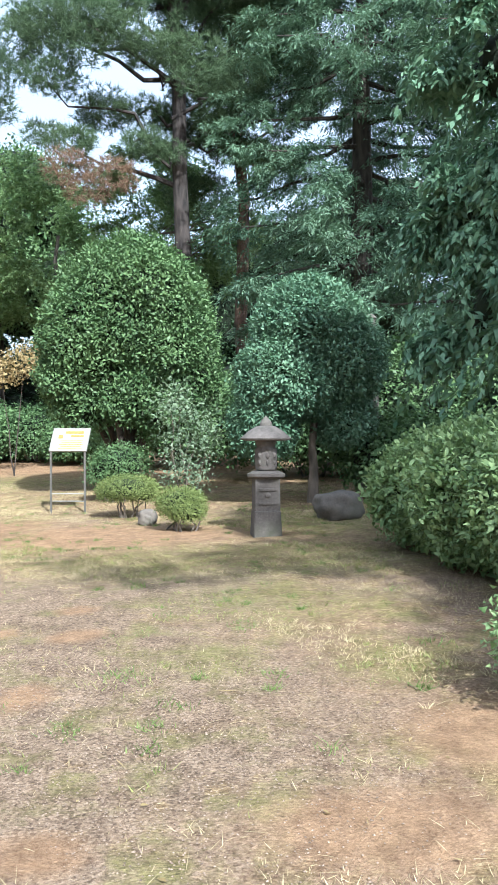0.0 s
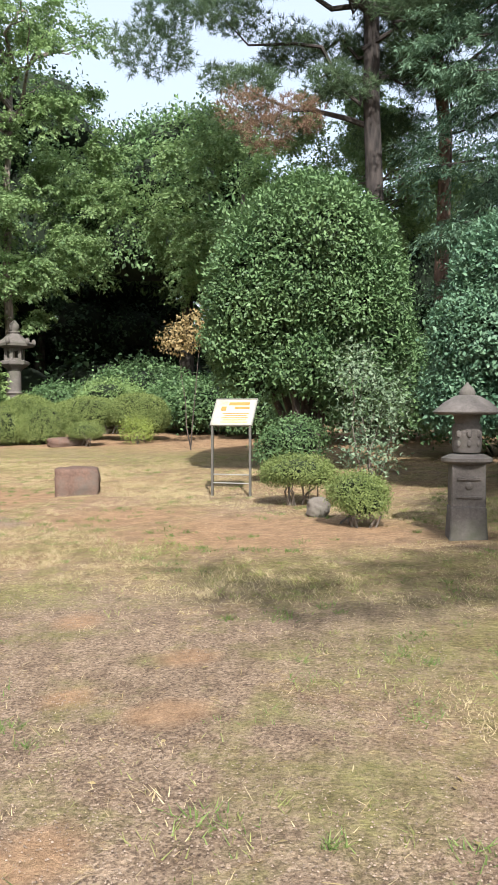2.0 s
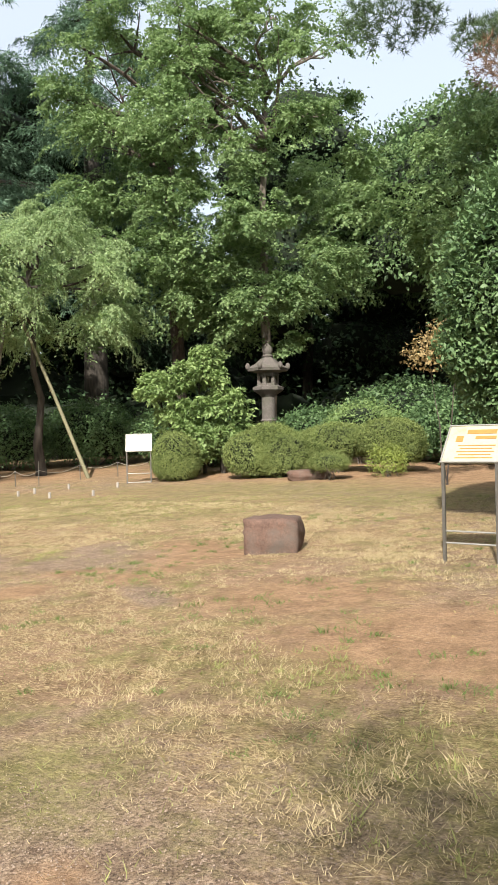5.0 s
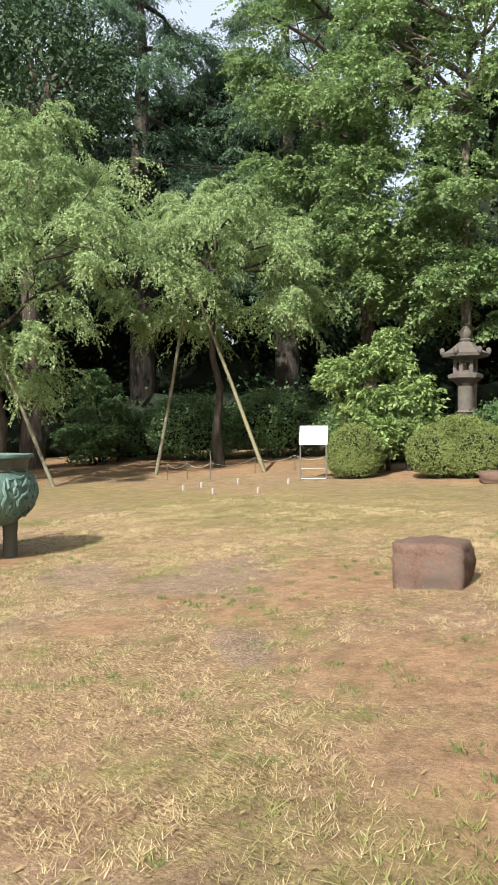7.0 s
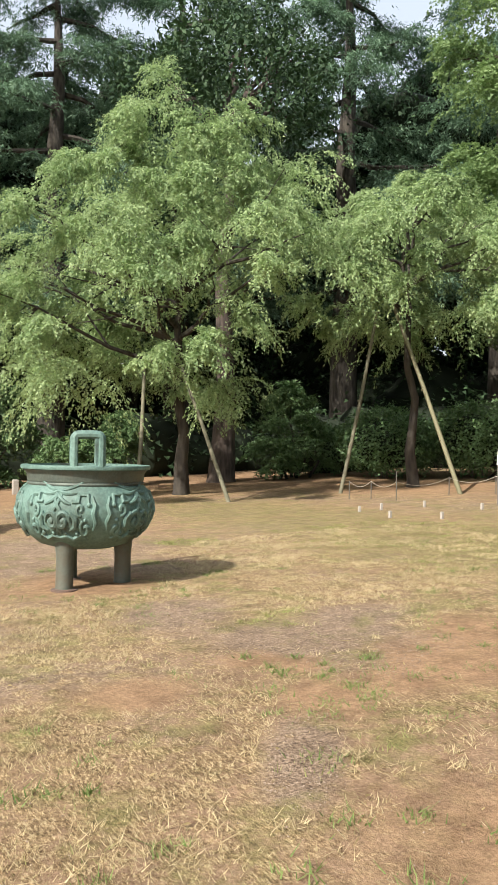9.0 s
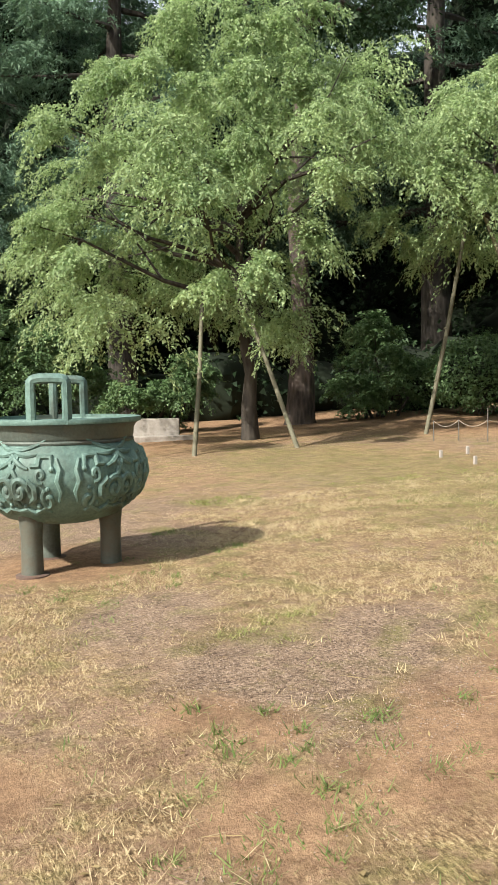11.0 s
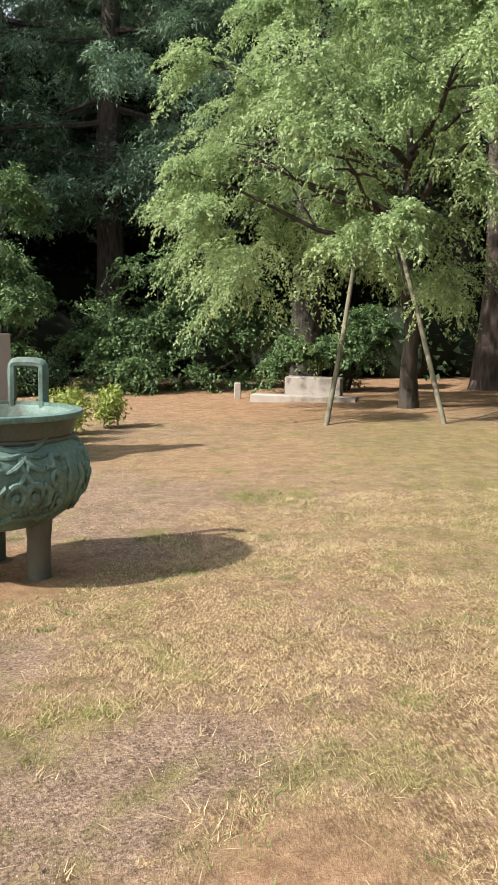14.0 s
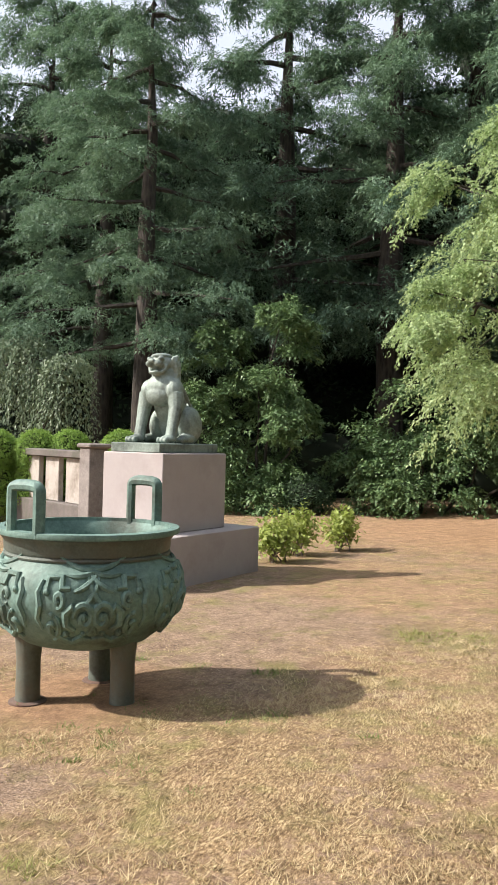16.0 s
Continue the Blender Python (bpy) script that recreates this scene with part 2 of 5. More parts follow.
def quads_mesh(name, verts, mat, per=4):
    """A mesh of separate faces of `per` corners from an array of corners."""
    n = len(verts) // per
    me = bpy.data.meshes.new(name)
    me.vertices.add(len(verts))
    me.vertices.foreach_set("co", np.ascontiguousarray(verts, dtype=np.float32).ravel())
    me.loops.add(n * per)
    me.loops.foreach_set("vertex_index", np.arange(n * per, dtype=np.int32))
    me.polygons.add(n)
    me.polygons.foreach_set("loop_start", np.arange(0, n * per, per, dtype=np.int32))
    me.update(calc_edges=True)
    me.materials.append(mat)
    return me


def unit(v):
    return v / np.maximum(np.linalg.norm(v, axis=-1, keepdims=True), 1e-6)


def leaf_corners(c, axis, up, length, width, fold=0.18):
    """Diamond leaves: four corners each, folded along the midrib."""
    axis = unit(axis)
    side = unit(np.cross(axis, up))
    nrm = np.cross(side, axis)
    L, W = length[:, None], width[:, None]
    out = np.empty((len(c), 4, 3))
    out[:, 0] = c - axis * L * 0.5
    out[:, 1] = c + side * W * 0.5 + nrm * W * fold - axis * L * 0.08
    out[:, 2] = c + axis * L * 0.5
    out[:, 3] = c - side * W * 0.5 + nrm * W * fold - axis * L * 0.08
    return out.reshape(-1, 3)


def lobes_in(rng, centre, radii, count, size, flat=0.75, low=-0.6):
    """Lobes set out over an ellipsoid, so that a crown has bulges and hollows."""
    out = []
    centre, radii = np.array(centre, float), np.array(radii, float)
    for i in range(count):
        d = unit(rng.normal(size=3))
        while d[2] < low:
            d = unit(rng.normal(size=3))
        r = rng.uniform(0.55, 0.85)
        s = size * rng.uniform(0.7, 1.3)
        out.append((centre + d * radii * r, np.array((s, s, s * flat))))
    out.append((centre, radii * 0.6))
    return out


def on_lobes(rng, lobes, count, shell=(0.8, 1.05), under=0.45, clear=0.72):
    """Points on the outer skin of the lobes, with the way outwards."""
    area = np.array([r[0] * r[1] + r[0] * r[2] + r[1] * r[2] for c, r in lobes])
    pick = rng.choice(len(lobes), size=int(count * 2.2), p=area / area.sum())
    C, R = np.array([l[0] for l in lobes]), np.array([l[1] for l in lobes])
    d = unit(rng.normal(size=(len(pick), 3)))
    keep = (d[:, 2] > -under) | (rng.random(len(pick)) < 0.15)
    p = C[pick] + d * R[pick] * rng.uniform(*shell, size=(len(pick), 1))
    for j in range(len(lobes)):
        inside = (((p - C[j]) / R[j]) ** 2).sum(1) < clear ** 2
        keep &= ~(inside & (pick != j))
    keep = np.where(keep)[0][:count]
    return p[keep], unit(d[keep] / R[pick[keep]])


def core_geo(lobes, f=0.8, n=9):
    """Solid lobes, coloured near-black for the shade inside a dense crown."""
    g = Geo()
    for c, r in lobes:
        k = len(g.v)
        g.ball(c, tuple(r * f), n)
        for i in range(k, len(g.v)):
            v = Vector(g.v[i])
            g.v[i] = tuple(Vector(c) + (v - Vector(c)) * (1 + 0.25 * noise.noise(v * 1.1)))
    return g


def crown_mesh(name, rng, lobes, clumps, per, leaf, mat, spread=0.12, aspect=0.45, droop=0.0, flat=1.0, shell=(0.8, 1.05), under=0.45, outward=0.6, far=False):
    """Leaves in clumps over the lobes; far: each leaf one triangle."""
    p, nrm = on_lobes(rng, lobes, clumps, shell, under)
    k = len(p)
    tone = rng.uniform(0.75, 1.25, size=k)
    c = np.repeat(p, per, 0) + rng.normal(size=(k * per, 3)) * np.array((spread, spread, spread * flat))
    o = np.repeat(nrm, per, 0)
    axis = o * outward + rng.normal(size=o.shape) * 0.6 + np.array((0, 0, -droop))
    up = o * 0.7 + np.array((0, 0, 0.75)) + rng.normal(size=o.shape) * 0.32
    L = leaf * rng.uniform(0.65, 1.3, size=k * per) * np.repeat(tone, per)
    v = leaf_corners(c, axis, up, L, L * aspect)
    if far:
        return quads_mesh(name, v.reshape(-1, 4, 3)[:, 1:].reshape(-1, 3), mat, 3)
    return quads_mesh(name, v, mat)


def strand_mesh(name, rng, lobes, strands, per, leaf, mat, drop=(0.5, 1.6), out=0.5, aspect=0.36):
    """Hanging twigs: each starts on a lobe, bends over and hangs, with leaves along it."""
    p, nrm = on_lobes(rng, lobes, strands, (0.85, 1.0), 0.2, 0.8)
    k = len(p)
    t = np.clip(np.tile(np.linspace(0, 1, per), k)[:, None] + rng.normal(size=(k * per, 1)) * 0.03, 0, 1)
    h = nrm.copy()
    h[:, 2] = 0
    h = unit(h + rng.normal(size=h.shape) * np.array((0.35, 0.35, 0)))
    D = rng.uniform(*drop, size=k)
    O, DD, P = np.repeat(h, per, 0), np.repeat(D, per)[:, None], np.repeat(p, per, 0)
    c = P + O * out * DD * np.sqrt(np.clip(t, 0, 1)) + np.array((0, 0, -1.0)) * DD * t ** 1.7 + np.array((0, 0, 0.25)) * t * (1 - t)
    c = c + rng.normal(size=c.shape) * 0.045
    axis = O * 0.5 + np.array((0, 0, -1.0)) * (0.25 + t) + rng.normal(size=c.shape) * 0.5
    up = O + np.array((0, 0, 0.5)) + rng.normal(size=c.shape) * 0.5
    L = leaf * rng.uniform(0.6, 1.3, size=k * per)
    return quads_mesh(name, leaf_corners(c, axis, up, L, L * aspect), mat)


def spray_mesh(name, rng, lobes, boughs, twigs, per, leaf, mat, rise=0.35, droop=0.9, hang=0.6, aspect=0.4, reach=1.1, out=0.8, far=True):
    """Boughs that arch out of each lobe, with side twigs and leaves set along every twig."""
    C, R = np.array([l[0] for l in lobes]), np.array([l[1][:2].mean() for l in lobes])
    n = len(lobes) * boughs
    o, r = np.repeat(C, boughs, 0), np.repeat(R, boughs)
    away = o - np.array((*C.mean(0)[:2], 0))
    away[:, 2] = 0
    d = rng.normal(size=(n, 3)) * np.array((1, 1, 0))
    d = unit(unit(d) + unit(away) * out * rng.uniform(0, 1.4, (n, 1)))
    L = r * reach * rng.uniform(0.55, 1.2, n)
    lift = rise * rng.uniform(-0.5, 1.5, n)
    o = o - d * (L * 0.3)[:, None] + rng.normal(size=(n, 3)) * (r * 0.16)[:, None]
    k = n * twigs
    t = np.clip(np.tile(np.linspace(0.12, 1.0, twigs), n) + rng.normal(size=k) * 0.03, 0.05, 1.0)
    O, D, LL, UP = np.repeat(o, twigs, 0), np.repeat(d, twigs, 0), np.repeat(L, twigs), np.repeat(lift, twigs)
    z = np.array((0, 0, 1.0))
    p = O + D * (LL * t)[:, None] + z * (LL * (UP * t - droop * t * t))[:, None]
    tan = unit(D + z * (UP - 2 * droop * t)[:, None])
    side = unit(np.cross(tan, z)) * np.where(np.arange(k) % 2, 1, -1)[:, None]
    w = unit(tan * 0.65 + side * rng.uniform(0.3, 1.0, (k, 1)) + rng.normal(size=(k, 3)) * 0.22)
    wl = LL * 0.42 * (1.1 - 0.5 * t) * rng.uniform(0.6, 1.2, k)
    m = k * per
    u = np.clip(np.tile(np.linspace(0.08, 1.0, per), k) + rng.normal(size=m) * 0.04, 0, 1.05)
    P, W, WL = np.repeat(p, per, 0), np.repeat(w, per, 0), np.repeat(wl, per)
    c = P + W * (WL * u)[:, None] - z * (hang * WL * u * u)[:, None] + rng.normal(size=(m, 3)) * leaf * 0.22
    axis = W - z * (hang * u)[:, None] + rng.normal(size=(m, 3)) * 0.45
    up = z + rng.normal(size=(m, 3)) * 0.45
    Ln = leaf * rng.uniform(0.6, 1.3, m)
    v = leaf_corners(c, axis, up, Ln, Ln * aspect)
    if far:
        return quads_mesh(name, v.reshape(-1, 4, 3)[:, 1:].reshape(-1, 3), mat, 3)
    return quads_mesh(name, v, mat)


def needle_mesh(name, rng, lobes, tufts, per, leaf, mat, width=0.02, up=0.5):
    """Pine tufts: needles that spread like brushes."""
    p, nrm = on_lobes(rng, lobes, tufts, (0.5, 1.05), 0.9, 0.5)
    k = len(p)
    axis = unit(np.repeat(nrm, per, 0) * 0.5 + np.array((0, 0, up)) + rng.normal(size=(k * per, 3)) * 0.75)
    L = leaf * rng.uniform(0.7, 1.2, size=k * per)[:, None]
    side = unit(np.cross(axis, rng.normal(size=axis.shape))) * width * 0.5
    c = np.repeat(p, per, 0)
    v = np.stack([c - side, c + side, c + axis * L], 1)
    return quads_mesh(name, v.reshape(-1, 3), mat, 3)


def wander(rng, a, b, n, sway):
    """A bent line from a to b."""
    a, b = np.array(a, float), np.array(b, float)
    pts = [a + (b - a) * i / n + (rng.normal(size=3) * sway * (0 < i < n)) for i in range(n + 1)]
    return pts


def limb_geos(rng, start, ends, r, sway=0.12, n=5, kids=3):
    """Limbs that leave the trunk and fork towards their lobes, one shape each."""
    out = []
    for e in ends:
        g = Geo()
        pts = wander(rng, start(e), e, n, sway)
        g.tube(pts, [r * (1 - 0.8 * i / n) for i in range(n + 1)], 6)
        for _ in range(kids):
            i = int(rng.integers(2, n))
            d = np.array(e) - pts[i]
            tip = pts[i] + d * 0.6 + rng.normal(size=3) * np.linalg.norm(d) * 0.35
            g.tube(wander(rng, pts[i], tip, 3, sway * 0.6), [r * 0.4, r * 0.3, r * 0.2, r * 0.08], 5)
        out.append(g)
    return out


def flare(h, r, top, n=8, flare_by=1.5):
    return [r * (flare_by if i == 0 else 1.12 if i == 1 else 1.0) * (1 - (1 - top) * i / n) for i in range(n + 1)]


def fringe(lobes, count, seed):
    """Small lobes set over the skin of larger ones."""
    rng = np.random.default_rng(seed)
    out = []
    for c, r in lobes:
        for k in range(count):
            d = unit(rng.normal(size=3))
            out.append((c + d * r * 0.8, r * rng.uniform(0.3, 0.5)))
    return out


def tree(name, place, tall, r, lobes, crown, bark_mat, label, category="tree", seed=1, lean=(0, 0), limbs=8, top=0.35, sway=0.08, start=0.35, turn=0.0, group="", kids=3, core=0.0):
    """A tree: tapered trunk, forking limbs and a crown; lobes are relative to its foot."""
    rng = np.random.default_rng(seed)
    ob = thing(name, place, label, category, turn, group)
    tip = np.array((lean[0], lean[1], tall))
    pts = [np.array((0, 0, -0.15))] + wander(rng, (0, 0, 0.15), tip, 8, sway)
    part("trunk", Geo().tube(pts, [r * 1.5] + flare(8, r, top, 8, 1.25), 12), bark_mat, ob)
    far = sorted([l for l in lobes if l[0][2] > tall * 0.8] or lobes, key=lambda l: -np.linalg.norm(l[0][:2]))[:limbs]

    def leave(e):
        z = max(tall * start * 0.8, min(tall * 0.95, e[2] - 0.35 * np.linalg.norm(np.array(e)[:2] - tip[:2])))
        f = (z - 0.15) / (tall - 0.15)
        i = min(7, int(f * 8))
        return pts[i + 1] + (pts[i + 2] - pts[i + 1]) * (f * 8 - i)

    if limbs:
        for g in limb_geos(rng, leave, [l[0] for l in far], r * 0.45, sway * 1.6, 5, kids):
            part("limb", g, bark_mat, ob)
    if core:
        part("shade_core", core_geo(lobes, core, 7), M_CORE, ob)
    for nm, me in crown(rng):
        part(nm, me, None, ob)
    return ob



# ---- ground ----
def ground_material():
    m, nt, b = material("lawn_gravel_soil")
    co = nt.nodes.new("ShaderNodeTexCoord").outputs["Object"]
    grit = node(nt, "ShaderNodeTexVoronoi", Scale=85.0)
    nt.links.new(co, grit.inputs[0])
    fine, mid = noise_out(nt, 75, 6, 0.85, co), noise_out(nt, 9, 6, 0.75, co)
    big, wide = noise_out(nt, 1.1, 6, 0.68, co), noise_out(nt, 0.28, 4, 0.6, co)
    def streaks(turn, scale):
        mp = node(nt, "ShaderNodeMapping", Scale=(1, 3.4, 1), Rotation=(0, 0, turn))
        nt.links.new(co, mp.inputs[0])
        return noise_out(nt, scale, 5, 0.75, mp.outputs[0])

    blades = mix(nt, 1.0, streaks(0.7, 22), streaks(2.1, 25), "LIGHTEN")
    speck = noise_out(nt, 58, 4, 0.85, co)
    gravel = mix(nt, 0.5, ramp(nt, grit.outputs["Color"], [(0.15, (0.105, 0.072, 0.055)), (0.5, (0.285, 0.203, 0.143)), (0.85, (0.53, 0.405, 0.305))]),
                 ramp(nt, speck, [(0.43, (0.12, 0.082, 0.060)), (0.57, (0.42, 0.305, 0.212))]))
    straw = mix(nt, 0.35, ramp(nt, blades, [(0.49, (0.108, 0.066, 0.033)), (0.56, (0.381, 0.262, 0.142)), (0.63, (0.800, 0.659, 0.413))]),
                ramp(nt, fine, [(0.43, (0.114, 0.071, 0.035)), (0.57, (0.610, 0.445, 0.260))]))
    green = mix(nt, 0.4, ramp(nt, blades, [(0.46, (0.076, 0.083, 0.026)), (0.64, (0.368, 0.348, 0.130))]), ramp(nt, fine, [(0.38, (0.102, 0.095, 0.035)), (0.62, (0.419, 0.348, 0.153))]))
    soil = mix(nt, 0.5, ramp(nt, mid, [(0.3, (0.29, 0.172, 0.10)), (0.7, (0.45, 0.292, 0.178))]), ramp(nt, speck, [(0.41, (0.22, 0.128, 0.073)), (0.59, (0.46, 0.305, 0.19))]))

    ragged = mix(nt, 0.45, big, noise_out(nt, 5.0, 5, 0.7, co))

    def near(zone, soft):
        """A mask of one kind of ground, ragged by noise."""
        at = nt.nodes.new("ShaderNodeAttribute")
        at.attribute_name = zone
        ad = nt.nodes.new("ShaderNodeMath")
        ad.operation = "MULTIPLY_ADD"
        nt.links.new(ragged, ad.inputs[0])
        ad.inputs[1].default_value = 1.6
        nt.links.new(at.outputs["Fac"], ad.inputs[2])
        return ramp_scaled(ad.outputs[0], soft)

    def ramp_scaled(v, soft):
        mr = nt.nodes.new("ShaderNodeMapRange")
        mr.inputs["From Min"].default_value, mr.inputs["From Max"].default_value = 1.8 - soft, 1.8 + soft
        mr.inputs["To Min"].default_value, mr.inputs["To Max"].default_value = 1.0, 0.0
        nt.links.new(v, mr.inputs["Value"])
        return mr.outputs[0]

    clump = mix(nt, 0.35, mid, big)
    tuft = ramp(nt, clump, [(0.49, (0, 0, 0)), (0.545, (1, 1, 1))])
    thick = ramp(nt, clump, [(0.43, (0, 0, 0)), (0.50, (1, 1, 1))])
    earth = mix(nt, ramp(nt, wide, [(0.42, (0, 0, 0)), (0.56, (1, 1, 1))]), gravel, mix(nt, 0.6, gravel, soil))
    c = mix(nt, tuft, earth, straw)
    c = mix(nt, near("straw", 0.35), c, mix(nt, thick, earth, straw))
    c = mix(nt, near("gravel", 0.3), c, mix(nt, ramp(nt, clump, [(0.56, (0, 0, 0)), (0.6, (0.8, 0.8, 0.8))]), gravel, straw))
    g2 = noise_out(nt, 2.3, 5, 0.7, co)
    thin = ramp(nt, g2, [(0.5, (0, 0, 0)), (0.66, (0.75, 0.75, 0.75))])
    c = mix(nt, thin, c, green)
    c = mix(nt, mix(nt, 1.0, near("green", 0.4), ramp(nt, mid, [(0.35, (0.1, 0.1, 0.1)), (0.62, (0.8, 0.8, 0.8))]), "MULTIPLY"), c, green)
    c = mix(nt, mix(nt, 1.0, near("soil", 0.35), ramp(nt, mid, [(0.3, (0.6, 0.6, 0.6)), (0.55, (0.95, 0.95, 0.95))]), "MULTIPLY"), c, soil)
    worn = noise_out(nt, 17, 5, 0.8, co)
    c = mix(nt, 0.4, c, ramp(nt, worn, [(0.40, (0.54, 0.50, 0.46)), (0.52, (0.98, 0.96, 0.93)), (0.62, (1.20, 1.17, 1.12))]), "MULTIPLY")
    c = mix(nt, 0.7, c, ramp(nt, noise_out(nt, 4.2, 6, 0.75, co), [(0.40, (0.58, 0.55, 0.52)), (0.54, (0.90, 0.89, 0.87)), (0.64, (1.02, 1.01, 0.98))]), "MULTIPLY")
    nt.links.new(c, b.inputs["Base Color"])
    b.inputs["Roughness"].default_value = 0.95
    b.inputs["Specular IOR Level"].default_value = 0.2
    bump(nt, mix(nt, 0.3, speck, blades), b, 1.0, 0.02)
    return m


# stretches of one kind of ground: x, y, half length, half width, turn
GRAVEL_PLACES = [(-1.3, 4.6, 1.9, 2.4, 0.1), (-1.0, 6.8, 1.5, 0.9, 0.27), (-3.2, 6.3, 2.4, 1.6, 0.3), (-6.4, 12.05, 0.5, 0.8, 1.12), (-8.05, 11.4, 0.45, 0.6, 1.06), (-7.13, 12.6, 0.5, 0.35, 1.59),
                 (-12.4, 11.1, 1.5, 2.2, 1.7), (-4.84, 10.7, 0.18, 0.6, 1.0), (-6.68, 11.9, 0.9, 0.6, 0.7), (-14, 10, 3, 1.2, 0)]
STRAW_PLACES = [(-8.7, 13.1, 1.5, 1.4, 0.97), (-8.2, 11.0, 0.9, 1.3, 1.0), (-5.25, 10.0, 0.7, 1.2, 1.05), (-4.2, 9.6, 0.8, 0.9, 0.5), (-9.2, 14.2, 2.2, 1.6, 1.86), (-3.65, 9.07, 0.8, 0.7, 0.2),
                (-5.5, 15, 4, 2.2, 0), (-9, 15.5, 5, 2.5, 0), (-3, 8.0, 1.6, 0.5, 0.3)]
GREEN_PLACES = [(-7.34, 11.89, 0.30, 0.17, 1.1), (-6.52, 12.68, 0.17, 0.12, 1.1), (-7.0, 13.39, 0.16, 0.22, 1.1), (-6.93, 13.0, 0.12, 0.13, 1.1), (-4.77, 11.14, 0.1, 0.13, 1), (-11.4, 16.7, 1.3, 1.4, 0.8),
                (-5.0, 11.57, 0.17, 0.12, 1), (-2.65, 8.41, 0.14, 0.1, 0.6), (-3.0, 8.32, 0.14, 0.12, 0.6), (-9.7, 16.0, 2.8, 1.6, 0.16), (-2.6, 9.3, 0.6, 0.5, 0.6), (-12.5, 13.4, 0.45, 0.6, 1.8), (-7.6, 12.1, 0.25, 0.2, 1.8)]
COURT_GREEN = [(-0.9, 8.5, 1.1, 0.8, 0.2), (-1.41, 6.44, 0.14, 0.1, 0.3), (-0.52, 6.23, 0.12, 0.1, 0.25), (-0.76, 6.66, 0.17, 0.1, 0.3), (-2.75, 7.7, 0.4, 0.45, 0.25), (0.2, 6.7, 0.9, 0.6, -0.08), (-0.2, 5.2, 0.3, 0.35, 0), (-0.32, 3.62, 0.1, 0.16, 0),
               (0.85, 5.2, 0.35, 0.5, 0), (1.2, 11.5, 1.6, 1.4, 0), (0.3, 8.6, 1.6, 0.9, 0), (-8, 19.0, 5, 1.6, 0), (-15, 16.3, 4, 1.6, 0), (-5.2, 18.2, 2.0, 1.8, 0)]
SOIL_PLACES = [(-6.0, 12.9, 0.45, 0.7, 1.13), (-5.5, 12.5, 0.5, 0.4, 1.17), (-6.12, 11.46, 0.17, 0.24, 1.2), (-5.45, 11.23, 0.28, 0.36, 1), (-5.7, 12.2, 0.45, 0.7, 1), (-6.4, 11.26, 0.19, 0.23, 1), (-3.5, 11.1, 0.8, 0.7, 0.47),
               (-2.3, 10.2, 0.7, 0.8, 0.5), (-5.56, 11.9, 0.3, 0.5, 0.4), (-6.06, 10.34, 0.29, 0.35, 0.47), (-1.6, 10.3, 1.6, 0.95, 0.05), (-24.5, 13.5, 4.8, 3.4, 0), (-9, 22.5, 6, 2.0, 0), (-27, 20, 6, 5, 0), (-20, 22.5, 4, 2.4, 0), (-3.5, 21.5, 4.5, 2.6, 0)]
COURT_SOIL = [(-2.15, 7.09, 0.14, 0.18, 0.27), (-1.24, 6.52, 0.15, 0.14, 0.28), (-1.61, 5.87, 0.13, 0.13, 0.27), (-1.08, 5.76, 0.2, 0.14, 0.3), (-1.11, 4.62, 0.14, 0.22, 0), (0.55, 3.2, 0.45, 0.28, 0), (-0.62, 3.03, 0.17, 0.14, 0), (-9.9, 11.2, 0.8, 0.7, 0), (1.1, 4.0, 0.35, 0.4, 0)]
ZONES = {"gravel": GRAVEL_PLACES, "straw": STRAW_PLACES, "green": GREEN_PLACES + COURT_GREEN, "soil": SOIL_PLACES + COURT_SOIL}


def zone(kind, x, y):
    """How far a spot lies from the middle of the nearest stretch of a kind: 1 on its rim."""
    out = np.full(np.shape(x), 4.0)
    for cx, cy, rx, ry, turn in ZONES[kind]:
        c, s = math.cos(turn), math.sin(turn)
        dx, dy = x - cx, y - cy
        out = np.minimum(out, np.hypot((dx * c + dy * s) / rx, (dy * c - dx * s) / ry))
    return out


def spaced(lo, hi, step, far):
    mid = list(np.arange(lo, hi + step / 2, step))
    out, d, p, q = [], step, lo, hi
    left, right = [], []
    while p > -far:
        d *= 1.35
        p -= d
        q += d
        left.append(p)
        right.append(q)
    return np.array(left[::-1] + mid + right)


def build_ground():
    xs, ys = spaced(-34, 8, 0.125, 900), spaced(-4, 34, 0.125, 900)
    X, Y = np.meshgrid(xs, ys)
    Z = height(X, Y)
    Z = Z + 0.012 * np.sin(X * 1.7 + np.sin(Y * 1.1)) * np.sin(Y * 1.9 + np.sin(X * 0.8)) + 0.006 * np.sin(X * 5.1 + Y * 2.2) * np.sin(Y * 4.3 - X * 1.4)
    n, k = len(ys), len(xs)
    i = np.arange(n * k).reshape(n, k)
    f = np.stack([i[:-1, :-1], i[:-1, 1:], i[1:, 1:], i[1:, :-1]], -1).reshape(-1, 4)
    me = bpy.data.meshes.new("ground")
    me.from_pydata(np.stack([X, Y, Z], -1).reshape(-1, 3).tolist(), [], f.tolist())
    for kind in ZONES:
        me.attributes.new(kind, "FLOAT", "POINT").data.foreach_set("value", zone(kind, X, Y).astype(np.float32).ravel())
    me.materials.append(ground_material())
    me.shade_smooth()
    tagged(new("ground", me), "dry lawn with gravel, bare red soil and thin grass", "ground", kind="structure")


build_ground()


